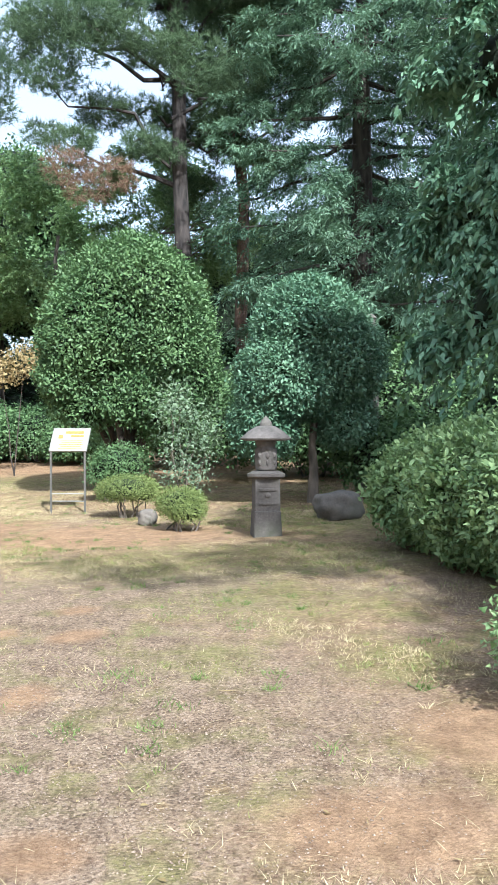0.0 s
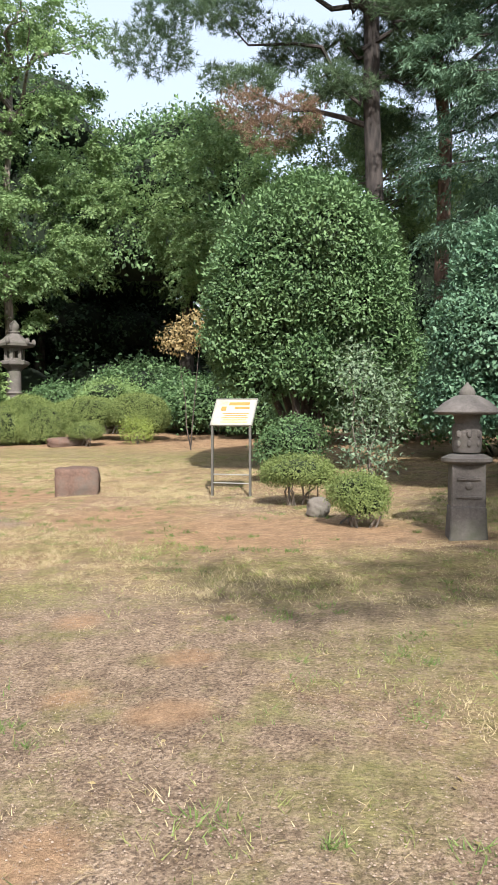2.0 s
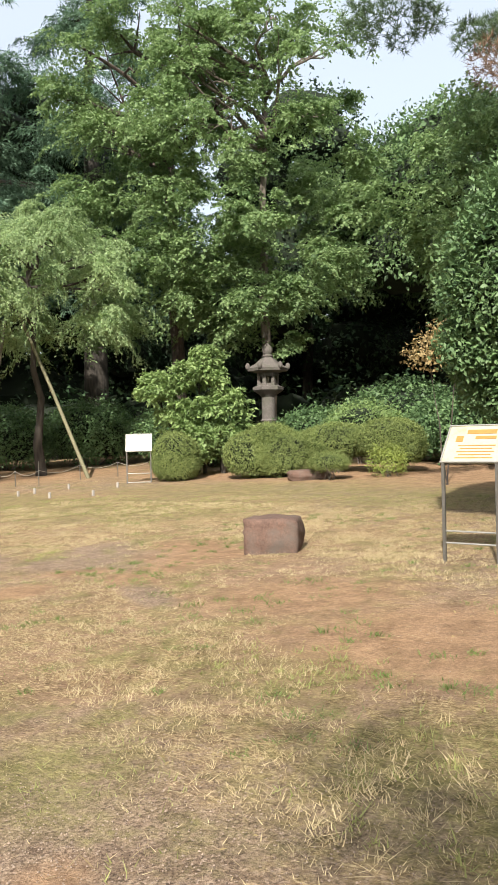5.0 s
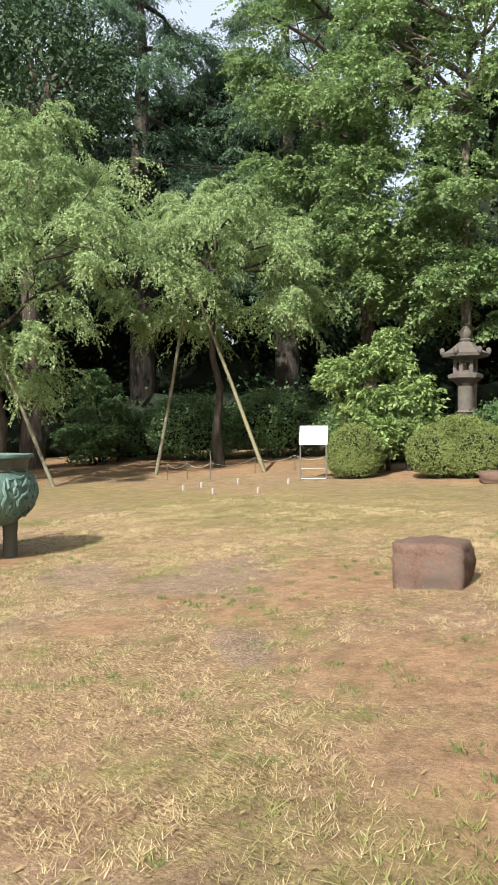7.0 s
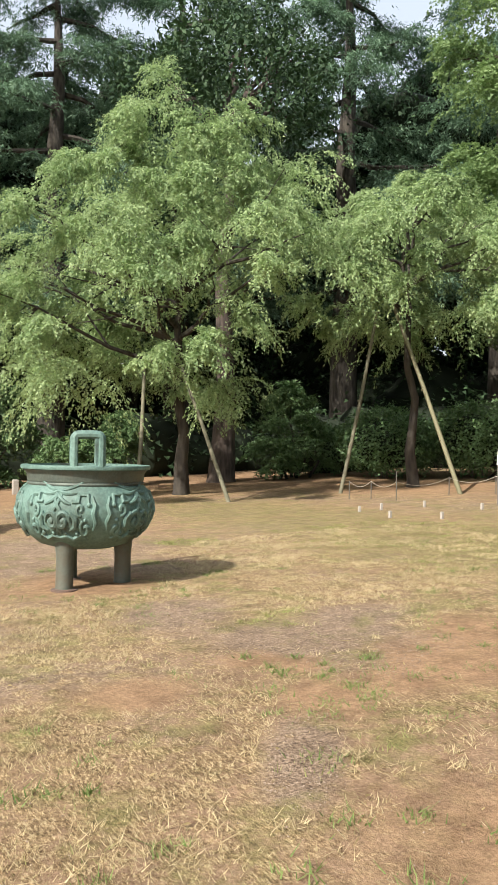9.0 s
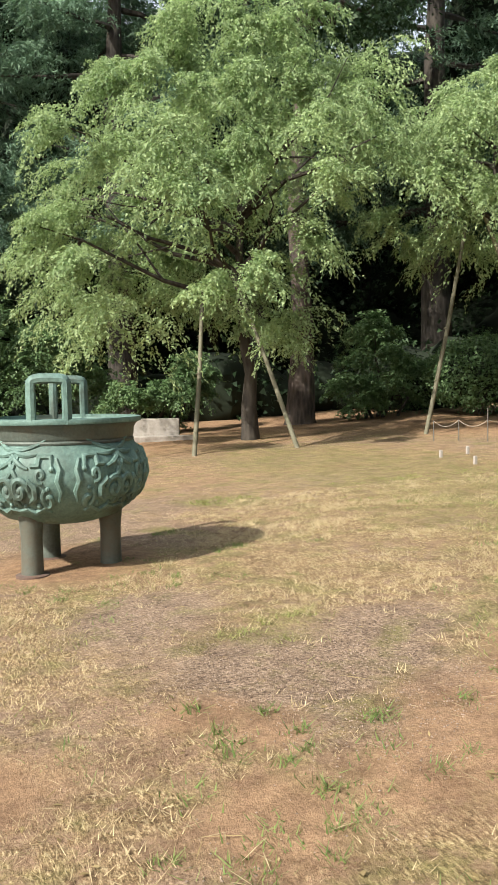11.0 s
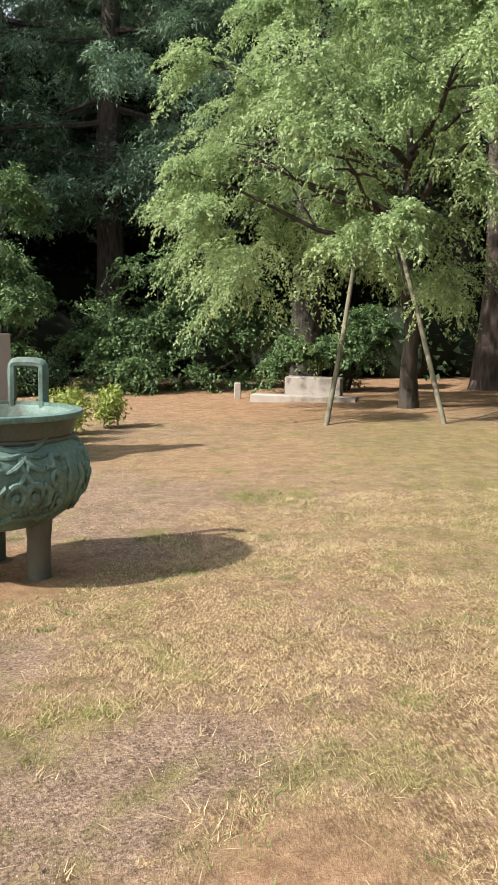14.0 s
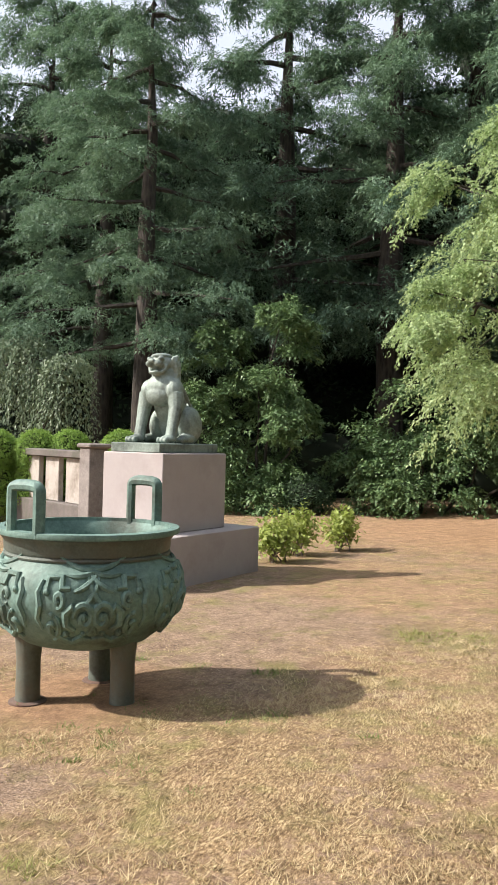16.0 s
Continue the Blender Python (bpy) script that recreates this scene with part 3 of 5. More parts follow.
# ---- clipped and free-growing shrubs ----
def shrub(name, place, lobes, leaf, clumps, per, mat, label, seed, stems=5, stem_r=0.02, bark_mat=None, spread=0.05, category="shrub", aspect=0.5, shell=(0.8, 1.03), under=0.75, stem_top=0.6, group="", outward=0.6, core=0.72, far=True):
    """A shrub on several stems; lobes are relative to its foot."""
    rng = np.random.default_rng(seed)
    ob = thing(name, place, label, category, group=group)
    for i in range(stems):
        l = lobes[i % len(lobes)]
        e = l[0] + rng.normal(size=3) * l[1] * 0.35
        e[2] = max(e[2], l[0][2]) * (0.8 + 0.2 * stem_top)
        s = np.array((rng.normal() * 0.08 + l[0][0] * 0.35, rng.normal() * 0.08 + l[0][1] * 0.35, -0.08))
        part("stem", Geo().tube(wander(rng, s, e, 4, 0.04), [stem_r * 1.3, stem_r, stem_r * 0.8, stem_r * 0.5, stem_r * 0.2], 6), bark_mat or M_BARK_GREY, ob)
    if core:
        part("shade_core", core_geo(lobes, core, 10), M_CORE, ob)
    part("crown", crown_mesh("crown", rng, lobes, clumps, per, leaf, mat, spread, aspect, 0.0, 1.0, shell, under, outward, far), None, ob)
    return ob


def loose_bush(name, place, lobes, boughs, leaf, mat, label, seed, rise=0.5, droop=0.45, aspect=0.42, core=0.0):
    """An unclipped evergreen: stems, an optional core coloured as shade, and leafy boughs that stand apart."""
    rng = np.random.default_rng(seed)
    ob = thing(name, place, label, "shrub")
    for i in range(6):
        c, r = lobes[i % len(lobes)]
        part("stem", Geo().tube(wander(rng, (rng.normal() * 0.25 + c[0] * 0.5, rng.normal() * 0.25 + c[1] * 0.5, -0.1), c, 4, 0.08), [0.06, 0.05, 0.04, 0.03, 0.015], 6), M_BARK_DARK, ob)
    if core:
        part("shade_core", core_geo(lobes, core, 8), M_CORE, ob)
    small = []
    for c, r in lobes:
        for k in range(11):
            d = unit(rng.normal(size=3))
            d[2] = abs(d[2]) if rng.random() < 0.65 else d[2]
            small.append((c + d * r * 0.62, r * rng.uniform(0.38, 0.6)))
    part("crown", spray_mesh("crown", rng, small, boughs, 8, 9, leaf, mat, rise, droop, 0.3, aspect, 1.2, 0.7), None, ob)
    return ob


def L(*rows):
    """Lobes from rows of x, y, z, rx, ry, rz."""
    return [(np.array(r[:3], float), np.array(r[3:], float)) for r in rows]


# ---- lantern court: camellia, clipped trees, hedge ----
def big_camellia():
    rng = np.random.default_rng(11)
    ob = thing("camellia", on(-2.2, 15.3), "large rounded evergreen shrub on several stems", "shrub")
    lobes = L((0, 0, 3.25, 1.55, 1.5, 1.35), (-0.55, -0.2, 2.6, 1.15, 1.1, 1.0), (0.5, -0.1, 2.75, 1.15, 1.15, 1.1), (0.1, 0, 3.55, 1.25, 1.2, 0.95), (0.9, -0.2, 2.1, 0.8, 0.8, 0.7), (-0.9, -0.3, 2.1, 0.7, 0.8, 0.6), (-0.75, -0.3, 1.55, 0.6, 0.6, 0.5), (0.75, -0.35, 1.5, 0.65, 0.6, 0.55), (0.1, -0.5, 1.7, 0.7, 0.6, 0.5))
    for i in range(7):
        e = (rng.normal() * 0.6, rng.normal() * 0.5, rng.uniform(2.2, 3.2))
        part("stem", Geo().tube(wander(rng, (rng.normal() * 0.13 + 0.1, rng.normal() * 0.1, -0.15), e, 5, 0.06), [0.085, 0.07, 0.06, 0.05, 0.035, 0.02], 8), M_BARK, ob)
    part("shade_core", core_geo(lobes, 0.72, 14), M_CORE, ob)
    base = [(c, r * 0.87) for c, r in lobes]
    part("crown", crown_mesh("crown", rng, base + fringe(base, 8, 12), 13000, 9, 0.072, L_CAMELLIA, 0.07, 0.5, 0.05, 1.0, (0.86, 1.07), 0.85), None, ob)
    return ob


big_camellia()
# clipped tree beside the lantern
tree("clipped_tree", on(0.93, 13.3), 3.0, 0.07,
     L((-0.05, 0, 2.6, 0.85, 0.85, 0.85), (-0.4, -0.2, 1.9, 0.75, 0.75, 0.7), (0.45, 0, 2.2, 0.65, 0.7, 0.7), (-0.75, -0.1, 1.2, 0.5, 0.6, 0.55), (0.3, 0.3, 1.7, 0.6, 0.6, 0.5), (0.5, 0.1, 1.25, 0.45, 0.5, 0.45)),
     lambda rng: [("crown", crown_mesh("crown", rng, L((-0.05, 0, 2.6, 0.85, 0.85, 0.85), (-0.4, -0.2, 1.9, 0.75, 0.75, 0.7), (0.45, 0, 2.2, 0.65, 0.7, 0.7), (-0.75, -0.1, 1.2, 0.5, 0.6, 0.55), (0.3, 0.3, 1.7, 0.6, 0.6, 0.5), (0.5, 0.1, 1.25, 0.45, 0.5, 0.45)), 11000, 8, 0.064, L_BLUE, 0.06, 0.52, 0.1, 0.8, (0.86, 1.05), 0.85))],
     M_BARK_GREY, "small evergreen tree with a clipped dark crown", seed=12, limbs=4, sway=0.02, top=0.5, core=0.62)
# low azaleas and the leggy grey shrub
AZ = L((0, 0, 0.42, 0.42, 0.40, 0.17), (-0.2, 0, 0.36, 0.25, 0.25, 0.15), (0.2, 0, 0.36, 0.25, 0.25, 0.15))
shrub("azalea", on(-1.72, 12.0), AZ, 0.03, 2200, 6, L_AZALEA, "low clipped azalea on bare forked stems", 21, 9, 0.014, spread=0.025, group="low azaleas by the sign")
shrub("azalea", on(-0.87, 10.7), L((0, 0, 0.34, 0.31, 0.3, 0.19), (0.08, -0.05, 0.27, 0.25, 0.25, 0.2)), 0.03, 1900, 6, L_AZALEA, "small rounded azalea with bushy sides", 22, 8, 0.012, spread=0.025, group="low azaleas by the sign")
shrub("grey_shrub", on(-0.95, 13.3), L((0, 0, 1.1, 0.45, 0.4, 0.6), (-0.1, 0, 0.5, 0.4, 0.35, 0.4), (-0.25, 0, 1.6, 0.28, 0.3, 0.4)), 0.09, 420, 7, L_GREY, "leggy shrub with pale grey-green leaves", 23, 8, 0.012, spread=0.09, aspect=0.35, shell=(0.4, 1.1), core=0)
shrub("dark_shrub", on(-2.15, 14.1), L((0, 0, 0.6, 0.46, 0.42, 0.34), (-0.25, 0, 0.5, 0.34, 0.34, 0.28)), 0.06, 900, 6, L_CAMELLIA, "dark twiggy low shrub under the camellia", 24, 16, 0.012, spread=0.05)


def boulder(name, place, size, mat, label, seed, rough=0.12, turn=0.0, square=0.0):
    """A boulder: a rounded block pushed about by noise."""
    rng = np.random.default_rng(seed)
    bm = bmesh.new()
    bmesh.ops.create_icosphere(bm, subdivisions=4, radius=1.0)
    off = Vector(rng.uniform(-20, 20, 3))
    for v in bm.verts:
        p = v.co.copy()
        if square:
            e = 1.0 / max(abs(p.x), abs(p.y), abs(p.z))
            p = p.lerp(p * e, square)
        d = noise.fractal(p * 1.3 + off, 1.0, 2.0, 4) * rough + noise.noise(p * 4 + off) * rough * 0.25
        p *= 1 + d
        v.co = Vector((p.x * size[0] / 2, p.y * size[1] / 2, p.z * size[2] / 2 + size[2] * 0.32))
    me = bpy.data.meshes.new(name)
    bm.to_mesh(me)
    bm.free()
    me.materials.append(mat)
    me.shade_smooth()
    ob = new(name, me)
    ob.matrix_world = Matrix.Translation(place) @ pose(0, 0, 0, 0, 0, turn)
    return tagged(ob, label, "rock")


boulder("stone", on(-1.36, 11.3), (0.24, 0.2, 0.24), M_ROCK_GREY, "small grey stone between the azaleas", 31, 0.25, 10, 0.3)
boulder("boulder", on(1.15, 11.5), (0.66, 0.55, 0.44), M_ROCK_GREY, "smooth brown-grey boulder beside the hedge", 32, 0.16, 30, 0.3)
boulder("block_stone", on(-4.97, 12.95), (0.60, 0.52, 0.45), M_ROCK, "squared brown stone block set in the lawn", 33, 0.09, 22, 0.88)
boulder("flat_stone", on(-9.1, 20.9), (0.95, 0.6, 0.26), M_ROCK, "flat brown stone at the foot of the hedge", 34, 0.08, 40, 0.5)

# hedge and the tall evergreens along the court's edge
HEDGE = L((-0.35, 1.5, 0.62, 0.95, 0.8, 0.66), (-0.15, 0.4, 0.64, 0.95, 0.9, 0.72), (0.1, -0.6, 0.64, 0.9, 0.9, 0.74), (0.05, -1.6, 0.5, 0.7, 0.8, 0.62), (0.6, 0.7, 0.8, 1.1, 1.2, 0.72))
shrub("hedge", on(2.55, 7.5), HEDGE, 0.068, 13000, 8, L_HEDGE, "bushy evergreen hedge with ragged clipped top", 41, 0, 0.02, spread=0.05, category="hedge", under=0.95, far=False)
shrub("near_shrub", on(1.75, 4.35), L((0, 0, 0.32, 0.5, 0.55, 0.34)), 0.06, 900, 6, L_HEDGE, "low evergreen shrub at the gravel's edge", 42, 5, 0.012)
CAM_R = L((0, 0, 3.2, 1.6, 1.6, 1.5), (-0.6, -0.5, 2.4, 1.0, 1.0, 0.9), (0.2, -0.6, 4.4, 1.3, 1.3, 1.2), (-0.5, 0.2, 3.6, 1.1, 1.1, 1.0), (0.8, -0.8, 3.4, 1.3, 1.3, 1.4), (-0.4, 0, 5.2, 1.0, 1.0, 0.9), (0.5, 0, 6.0, 1.2, 1.2, 1.0), (0, 0, 3.6, 1.3, 1.3, 2.0))
tree("evergreen_tree", on(3.3, 9.6), 5.2, 0.14, CAM_R,
     lambda rng: [("crown", spray_mesh("crown", rng, CAM_R + fringe(CAM_R, 5, 44), 20, 9, 10, 0.125, L_BLUE, 0.5, 0.75, 0.9, 0.4, 1.05, 0.6, False))], M_BARK_GREY, "tall evergreen tree with hanging glossy leaves", seed=43, core=0.4)
# two unseen trees, added where their crowns shade the court
SHADE = lobes_in(np.random.default_rng(44), (0, 0, 8.6), (1.2, 1.6, 1.6), 14, 0.8)
tree("evergreen_tree", on(6.8, -4.2), 10, 0.2, SHADE,
                  lambda rng: [("crown", crown_mesh("crown", rng, SHADE, 560, 8, 0.2, L_BLUE, 0.18, 0.5, 0.3, 0.9, (0.6, 1.05), 0.9))], M_BARK_GREY, "tall evergreen tree with hanging glossy leaves", seed=45)
SHADE_B = lobes_in(np.random.default_rng(46), (0, 0, 10.0), (2.6, 2.0, 1.8), 20, 1.0)
# extra boughs reach out to drop a shadow patch before the lantern
SHADE_B = L((-3.6, -1.9, 9.0, 1.3, 0.7, 0.5), (-2.2, -1.7, 9.2, 1.2, 0.8, 0.6)) + SHADE_B
tree("evergreen_tree", on(6.9, 0.3), 11, 0.22, SHADE_B,
     lambda rng: [("crown", crown_mesh("crown", rng, SHADE_B, 1050, 8, 0.2, L_BLUE, 0.18, 0.5, 0.3, 0.9, (0.6, 1.05), 0.9))], M_BARK_GREY, "tall evergreen tree with hanging glossy leaves", seed=47)


# ---- stone lanterns ----
def lantern_low():
    ob = thing("stone_lantern", on(0.18, 10.15), "weathered low stone lantern with a domed roof", "lantern", 8)
    part("foot_stone", Geo().box(0, 0, -0.08, 0.34, 0.34, 0.30, 0.02, None, 0.9), M_STONE, ob)
    g = Geo()
    g.box(0, 0, 0.28, 0.30, 0.28, 0.68, 0.015, None, 0.97)
    g.box(0, -0.145, 0.52, 0.2, 0.02, 0.55, 0.004)
    g.ball((0, -0.14, 0.47), (0.035, 0.02, 0.035), 8)
    g.box(0, -0.145, 0.36, 0.22, 0.02, 0.385, 0.004)
    part("shaft", g, M_STONE, ob)
    part("platform", Geo().lathe([(0.2, 0.665), (0.225, 0.685), (0.225, 0.715), (0.17, 0.74), (0.15, 0.75)], 28), M_STONE, ob)
    g = Geo().lathe([(0.118, 0.765), (0.128, 0.80), (0.132, 0.90), (0.128, 0.99), (0.115, 1.02)], 28)
    for a in (-130, -90, -50):
        c = Vector((0.134 * math.cos(radians(a)), 0.134 * math.sin(radians(a)), 0.93))
        g.ball(c, (0.024, 0.018, 0.036), 8)
        g.ball(c - Vector((0, 0, 0.085)), (0.018, 0.015, 0.03), 8)
    part("fire_box", g, M_STONE, ob)
    part("neck", Geo().lathe([(0.112, 1.01), (0.105, 1.03), (0.115, 1.07), (0.13, 1.12)], 24), M_STONE, ob)
    part("roof", Geo().lathe([(0.12, 1.105), (0.24, 1.10), (0.29, 1.112), (0.297, 1.126), (0.285, 1.142), (0.20, 1.215), (0.11, 1.268), (0.075, 1.275)], 30), M_STONE, ob)
    part("finial", Geo().lathe([(0.068, 1.268), (0.073, 1.295), (0.062, 1.325), (0.03, 1.36), (0.005, 1.39)], 16), M_STONE, ob)


def lantern_tall(place, k, turn, label):
    """A tall lantern of the shrine kind: round shaft, platform, fire box with windows, six-sided roof, jewel."""
    ob = thing("stone_lantern", place, label, "lantern", turn)
    part("base", Geo().lathe([(0.5 * k, -0.2), (0.5 * k, 0.12 * k), (0.36 * k, 0.22 * k), (0.3 * k, 0.3 * k)], sides=6), M_STONE, ob, smooth=False)
    part("shaft", Geo().lathe([(0.22 * k, 0.28 * k), (0.2 * k, 0.4 * k), (0.19 * k, 1.0 * k), (0.23 * k, 1.05 * k), (0.19 * k, 1.1 * k), (0.19 * k, 1.7 * k), (0.24 * k, 1.76 * k)], 20), M_STONE, ob)
    part("platform", Geo().lathe([(0.22 * k, 1.75 * k), (0.40 * k, 1.87 * k), (0.43 * k, 1.90 * k), (0.43 * k, 1.98 * k), (0.3 * k, 2.02 * k)], sides=6), M_STONE, ob, smooth=False)
    g = Geo()
    for i in range(6):
        a = 2 * math.pi * i / 6 + math.pi / 6
        g.box(0.24 * k * math.cos(a), 0.24 * k * math.sin(a), 2.0 * k, 0.10 * k, 0.10 * k, 2.36 * k, 0.01)
    g.lathe([(0.27 * k, 2.0 * k), (0.27 * k, 2.08 * k)], sides=6)
    g.lathe([(0.27 * k, 2.28 * k), (0.27 * k, 2.38 * k)], sides=6)
    part("fire_box", g, M_STONE, ob, smooth=False)
    g = Geo().lathe([(0.28 * k, 2.36 * k), (0.56 * k, 2.42 * k), (0.58 * k, 2.50 * k), (0.36 * k, 2.62 * k), (0.2 * k, 2.76 * k), (0.14 * k, 2.8 * k)], sides=6)
    for i in range(6):
        a = 2 * math.pi * i / 6 + math.pi / 6
        g.ball((0.56 * k * math.cos(a), 0.56 * k * math.sin(a), 2.55 * k), (0.07 * k, 0.07 * k, 0.1 * k), 8)
    part("roof", g, M_STONE, ob, smooth=False)
    part("finial", Geo().lathe([(0.14 * k, 2.78 * k), (0.17 * k, 2.84 * k), (0.11 * k, 2.88 * k), (0.15 * k, 2.98 * k), (0.14 * k, 3.06 * k), (0.02 * k, 3.2 * k)], 16), M_STONE, ob)


lantern_low()
lantern_tall(on(-13.9, 26.9), 1.1, 10, "tall grey stone lantern behind the clipped hedge")


def pagoda():
    ob = thing("stone_pagoda", on(2.03, 15.0), "mossy stone pagoda half hidden by leaves", "lantern", 15)
    part("shaft", Geo().box(0, 0, -0.1, 0.24, 0.24, 2.35, 0.02), M_STONE, ob)
    for i, (z, w) in enumerate(((2.35, 0.34), (2.62, 0.28), (2.84, 0.22))):
        part("tier", Geo().box(0, 0, z - 0.06, w * 0.7, w * 0.7, z + 0.12, 0.01).box(0, 0, z + 0.10, w, w, z + 0.2, 0.03, None, 0.7), M_STONE, ob)


pagoda()


# ---- signs ----
def sign(name, place, turn, width, tall, panel_h, slope, panel_mat, label, print_rows, bars):
    """An information board: two posts, cross bars and a tilted panel with a metal edge."""
    ob = thing(name, place, label, "sign", turn)
    for s in (-1, 1):
        part("post", Geo().box(s * (width / 2 - 0.02), 0, -0.15, 0.03, 0.03, tall - panel_h * math.cos(slope) + 0.02, 0.003), M_STEEL, ob)
    for z in bars:
        part("cross_bar", Geo().tube([(-width / 2 + 0.03, 0, z), (width / 2 - 0.03, 0, z)], 0.009, 8), M_ALU, ob)
    z0 = tall - panel_h * math.cos(slope)
    m = Matrix.Translation((0, -0.01, z0)) @ Matrix.Rotation(-slope, 4, "X")
    board = part("panel", Geo().box(0, 0, 0, width, 0.02, panel_h, 0.003, m), panel_mat, ob)
    for cx, z, w, h in ((0, 0, width + 0.02, 0.018), (0, panel_h - 0.018, width + 0.02, 0.018)):
        part("edge", Geo().box(cx, -0.002, z, w, 0.03, z + h, 0.003, m), M_ALU, board)
    for s in (-1, 1):
        part("edge", Geo().box(s * width / 2, -0.002, 0.018, 0.018, 0.03, panel_h - 0.018, 0.003, m), M_ALU, board)
    for x, z, w, h in print_rows:
        part("print_bar", Geo().box(x, -0.0115, z, w, 0.004, z + h, 0.001, m), M_PRINT, board)
    return ob


ROWS_A = [(0.05, 0.33, 0.28, 0.05), (0.1, 0.27, 0.2, 0.035), (-0.15, 0.24, 0.07, 0.07)] + [(0.03, 0.05 + 0.035 * i, 0.36 - 0.05 * (i % 2), 0.012) for i in range(5)]
sign("information_board", on(-2.73, 12.75), -3, 0.55, 1.25, 0.44, radians(38), M_CREAM, "steel information board with a cream panel and orange print", ROWS_A, (0.17, 0.28))
sign("notice_board", on(-13.35, 20.3), 38, 0.60, 1.17, 0.46, radians(25), M_WHITE, "white notice board on two thin posts", [], (0.03, 0.24))


# ---- clipped hedge, bushes round the tall lantern ----
shrub("ball_shrub", on(-12.75, 20.95), L((0, 0, 0.56, 0.56, 0.55, 0.58), (0, 0, 0.38, 0.56, 0.55, 0.42)), 0.05, 4840, 6, L_AZALEA, "ball-shaped clipped shrub beside the notice board", 51, 5, 0.015, spread=0.03, shell=(0.94, 1.02), core=0.88)
shrub("clipped_hedge", on(-10.5, 21.6), L((0, 0, 0.62, 0.75, 0.6, 0.6), (-0.3, -0.2, 0.5, 0.75, 0.6, 0.55), (0.4, -0.1, 0.5, 0.7, 0.6, 0.55)), 0.05, 7040, 6, L_AZALEA, "clipped azalea hedge with a rounded block shape", 52, 8, 0.015, spread=0.03, shell=(0.94, 1.02), core=0.88, category="hedge")
shrub("clipped_hedge", on(-9.2, 22.4), L((0, 0, 0.7, 0.9, 0.6, 0.4), (-0.5, 0, 0.6, 0.7, 0.55, 0.4)), 0.05, 5720, 6, L_AZALEA, "lower clipped azalea hedge with bare stems below", 53, 12, 0.015, spread=0.03, shell=(0.94, 1.02), core=0.88, category="hedge")
shrub("clipped_hedge", on(-7.7, 22.0), L((0, 0, 0.75, 0.75, 0.6, 0.42), (0.2, 0, 0.55, 0.6, 0.5, 0.4)), 0.05, 5280, 6, L_AZALEA, "lower clipped azalea hedge with bare stems below", 54, 12, 0.015, spread=0.03, shell=(0.94, 1.02), core=0.88, category="hedge")
shrub("azalea", on(-8.55, 20.8), L((0, 0, 0.36, 0.45, 0.4, 0.2)), 0.04, 1300, 6, L_AZALEA, "small flat-topped azalea before the hedge", 55, 6, 0.012, spread=0.03)
shrub("yellow_shrub", on(-7.4, 21.2), L((0, 0, 0.32, 0.38, 0.35, 0.3)), 0.06, 350, 6, L_YELLOW, "small yellow-green shrub before the hedge", 56, 6, 0.01, spread=0.07, core=0)
BRIGHT = L((0, 0, 2.3, 0.8, 0.8, 0.55), (-0.9, -0.5, 2.2, 0.65, 0.6, 0.4), (0.55, 0.3, 1.6, 0.75, 0.7, 0.6), (0.2, -0.2, 0.9, 0.95, 0.8, 0.7), (-0.4, -0.2, 1.3, 0.8, 0.7, 0.6), (0.75, 0.4, 0.8, 0.6, 0.6, 0.55), (0.2, 0, 2.9, 0.4, 0.4, 0.3))
loose_bush("rhododendron", on(-13.2, 22.5), BRIGHT, 12, 0.17, L_BRIGHT, "bright green broadleaf bush taller than a man", 57, 0.6, 0.3, 0.34)
shrub("bright_shrub", on(-9.5, 24.4), L((0, 0, 1.0, 0.9, 0.8, 0.55), (0.5, 0, 0.8, 0.7, 0.7, 0.5)), 0.09, 1000, 6, L_BRIGHT, "bright green bush behind the hedge", 58, 5, 0.02, spread=0.08)
for i, (x, y, s) in enumerate([(-7.2, 24.6, 1.0), (-5.9, 23.6, 1.05), (-4.3, 22.3, 0.9), (-9.2, 26.5, 1.4), (-15.3, 24.8, 1.2), (-17, 26.5, 1.3), (-11.8, 26.2, 1.0), (2.6, 13.6, 0.9), (1.0, 17.5, 1.5), (3.6, 16.5, 1.9), (-1.6, 20.5, 1.7), (6.0, 14.5, 1.9), (-20.5, 26.0, 1.5), (-23.0, 24.5, 1.5)]):
    shrub("dark_shrub", on(x, y), L((0, 0, 0.75 * s, 1.1 * s, 0.9 * s, 0.7 * s), (0.5 * s, -0.1, 0.6 * s, 0.8 * s, 0.7 * s, 0.6 * s), (-0.6 * s, 0, 0.7 * s, 0.8 * s, 0.7 * s, 0.6 * s)), 0.12, int(1300 * s), 7, L_CAMELLIA, "dark evergreen bush at the edge of the wood", 60 + i, 5, 0.02, spread=0.1, group="bushes at the wood's edge", core=0.66, aspect=0.6)


shrub("tan_maple", on(-5.45, 19.7), L((0, 0, 2.55, 0.5, 0.45, 0.28), (-0.35, -0.1, 2.3, 0.35, 0.35, 0.2), (0.3, 0, 2.75, 0.35, 0.3, 0.2)), 0.1, 260, 7, L_TAN, "small maple with withered tan leaves", 69, 2, 0.013, M_BARK, spread=0.1, core=0, category="maple")


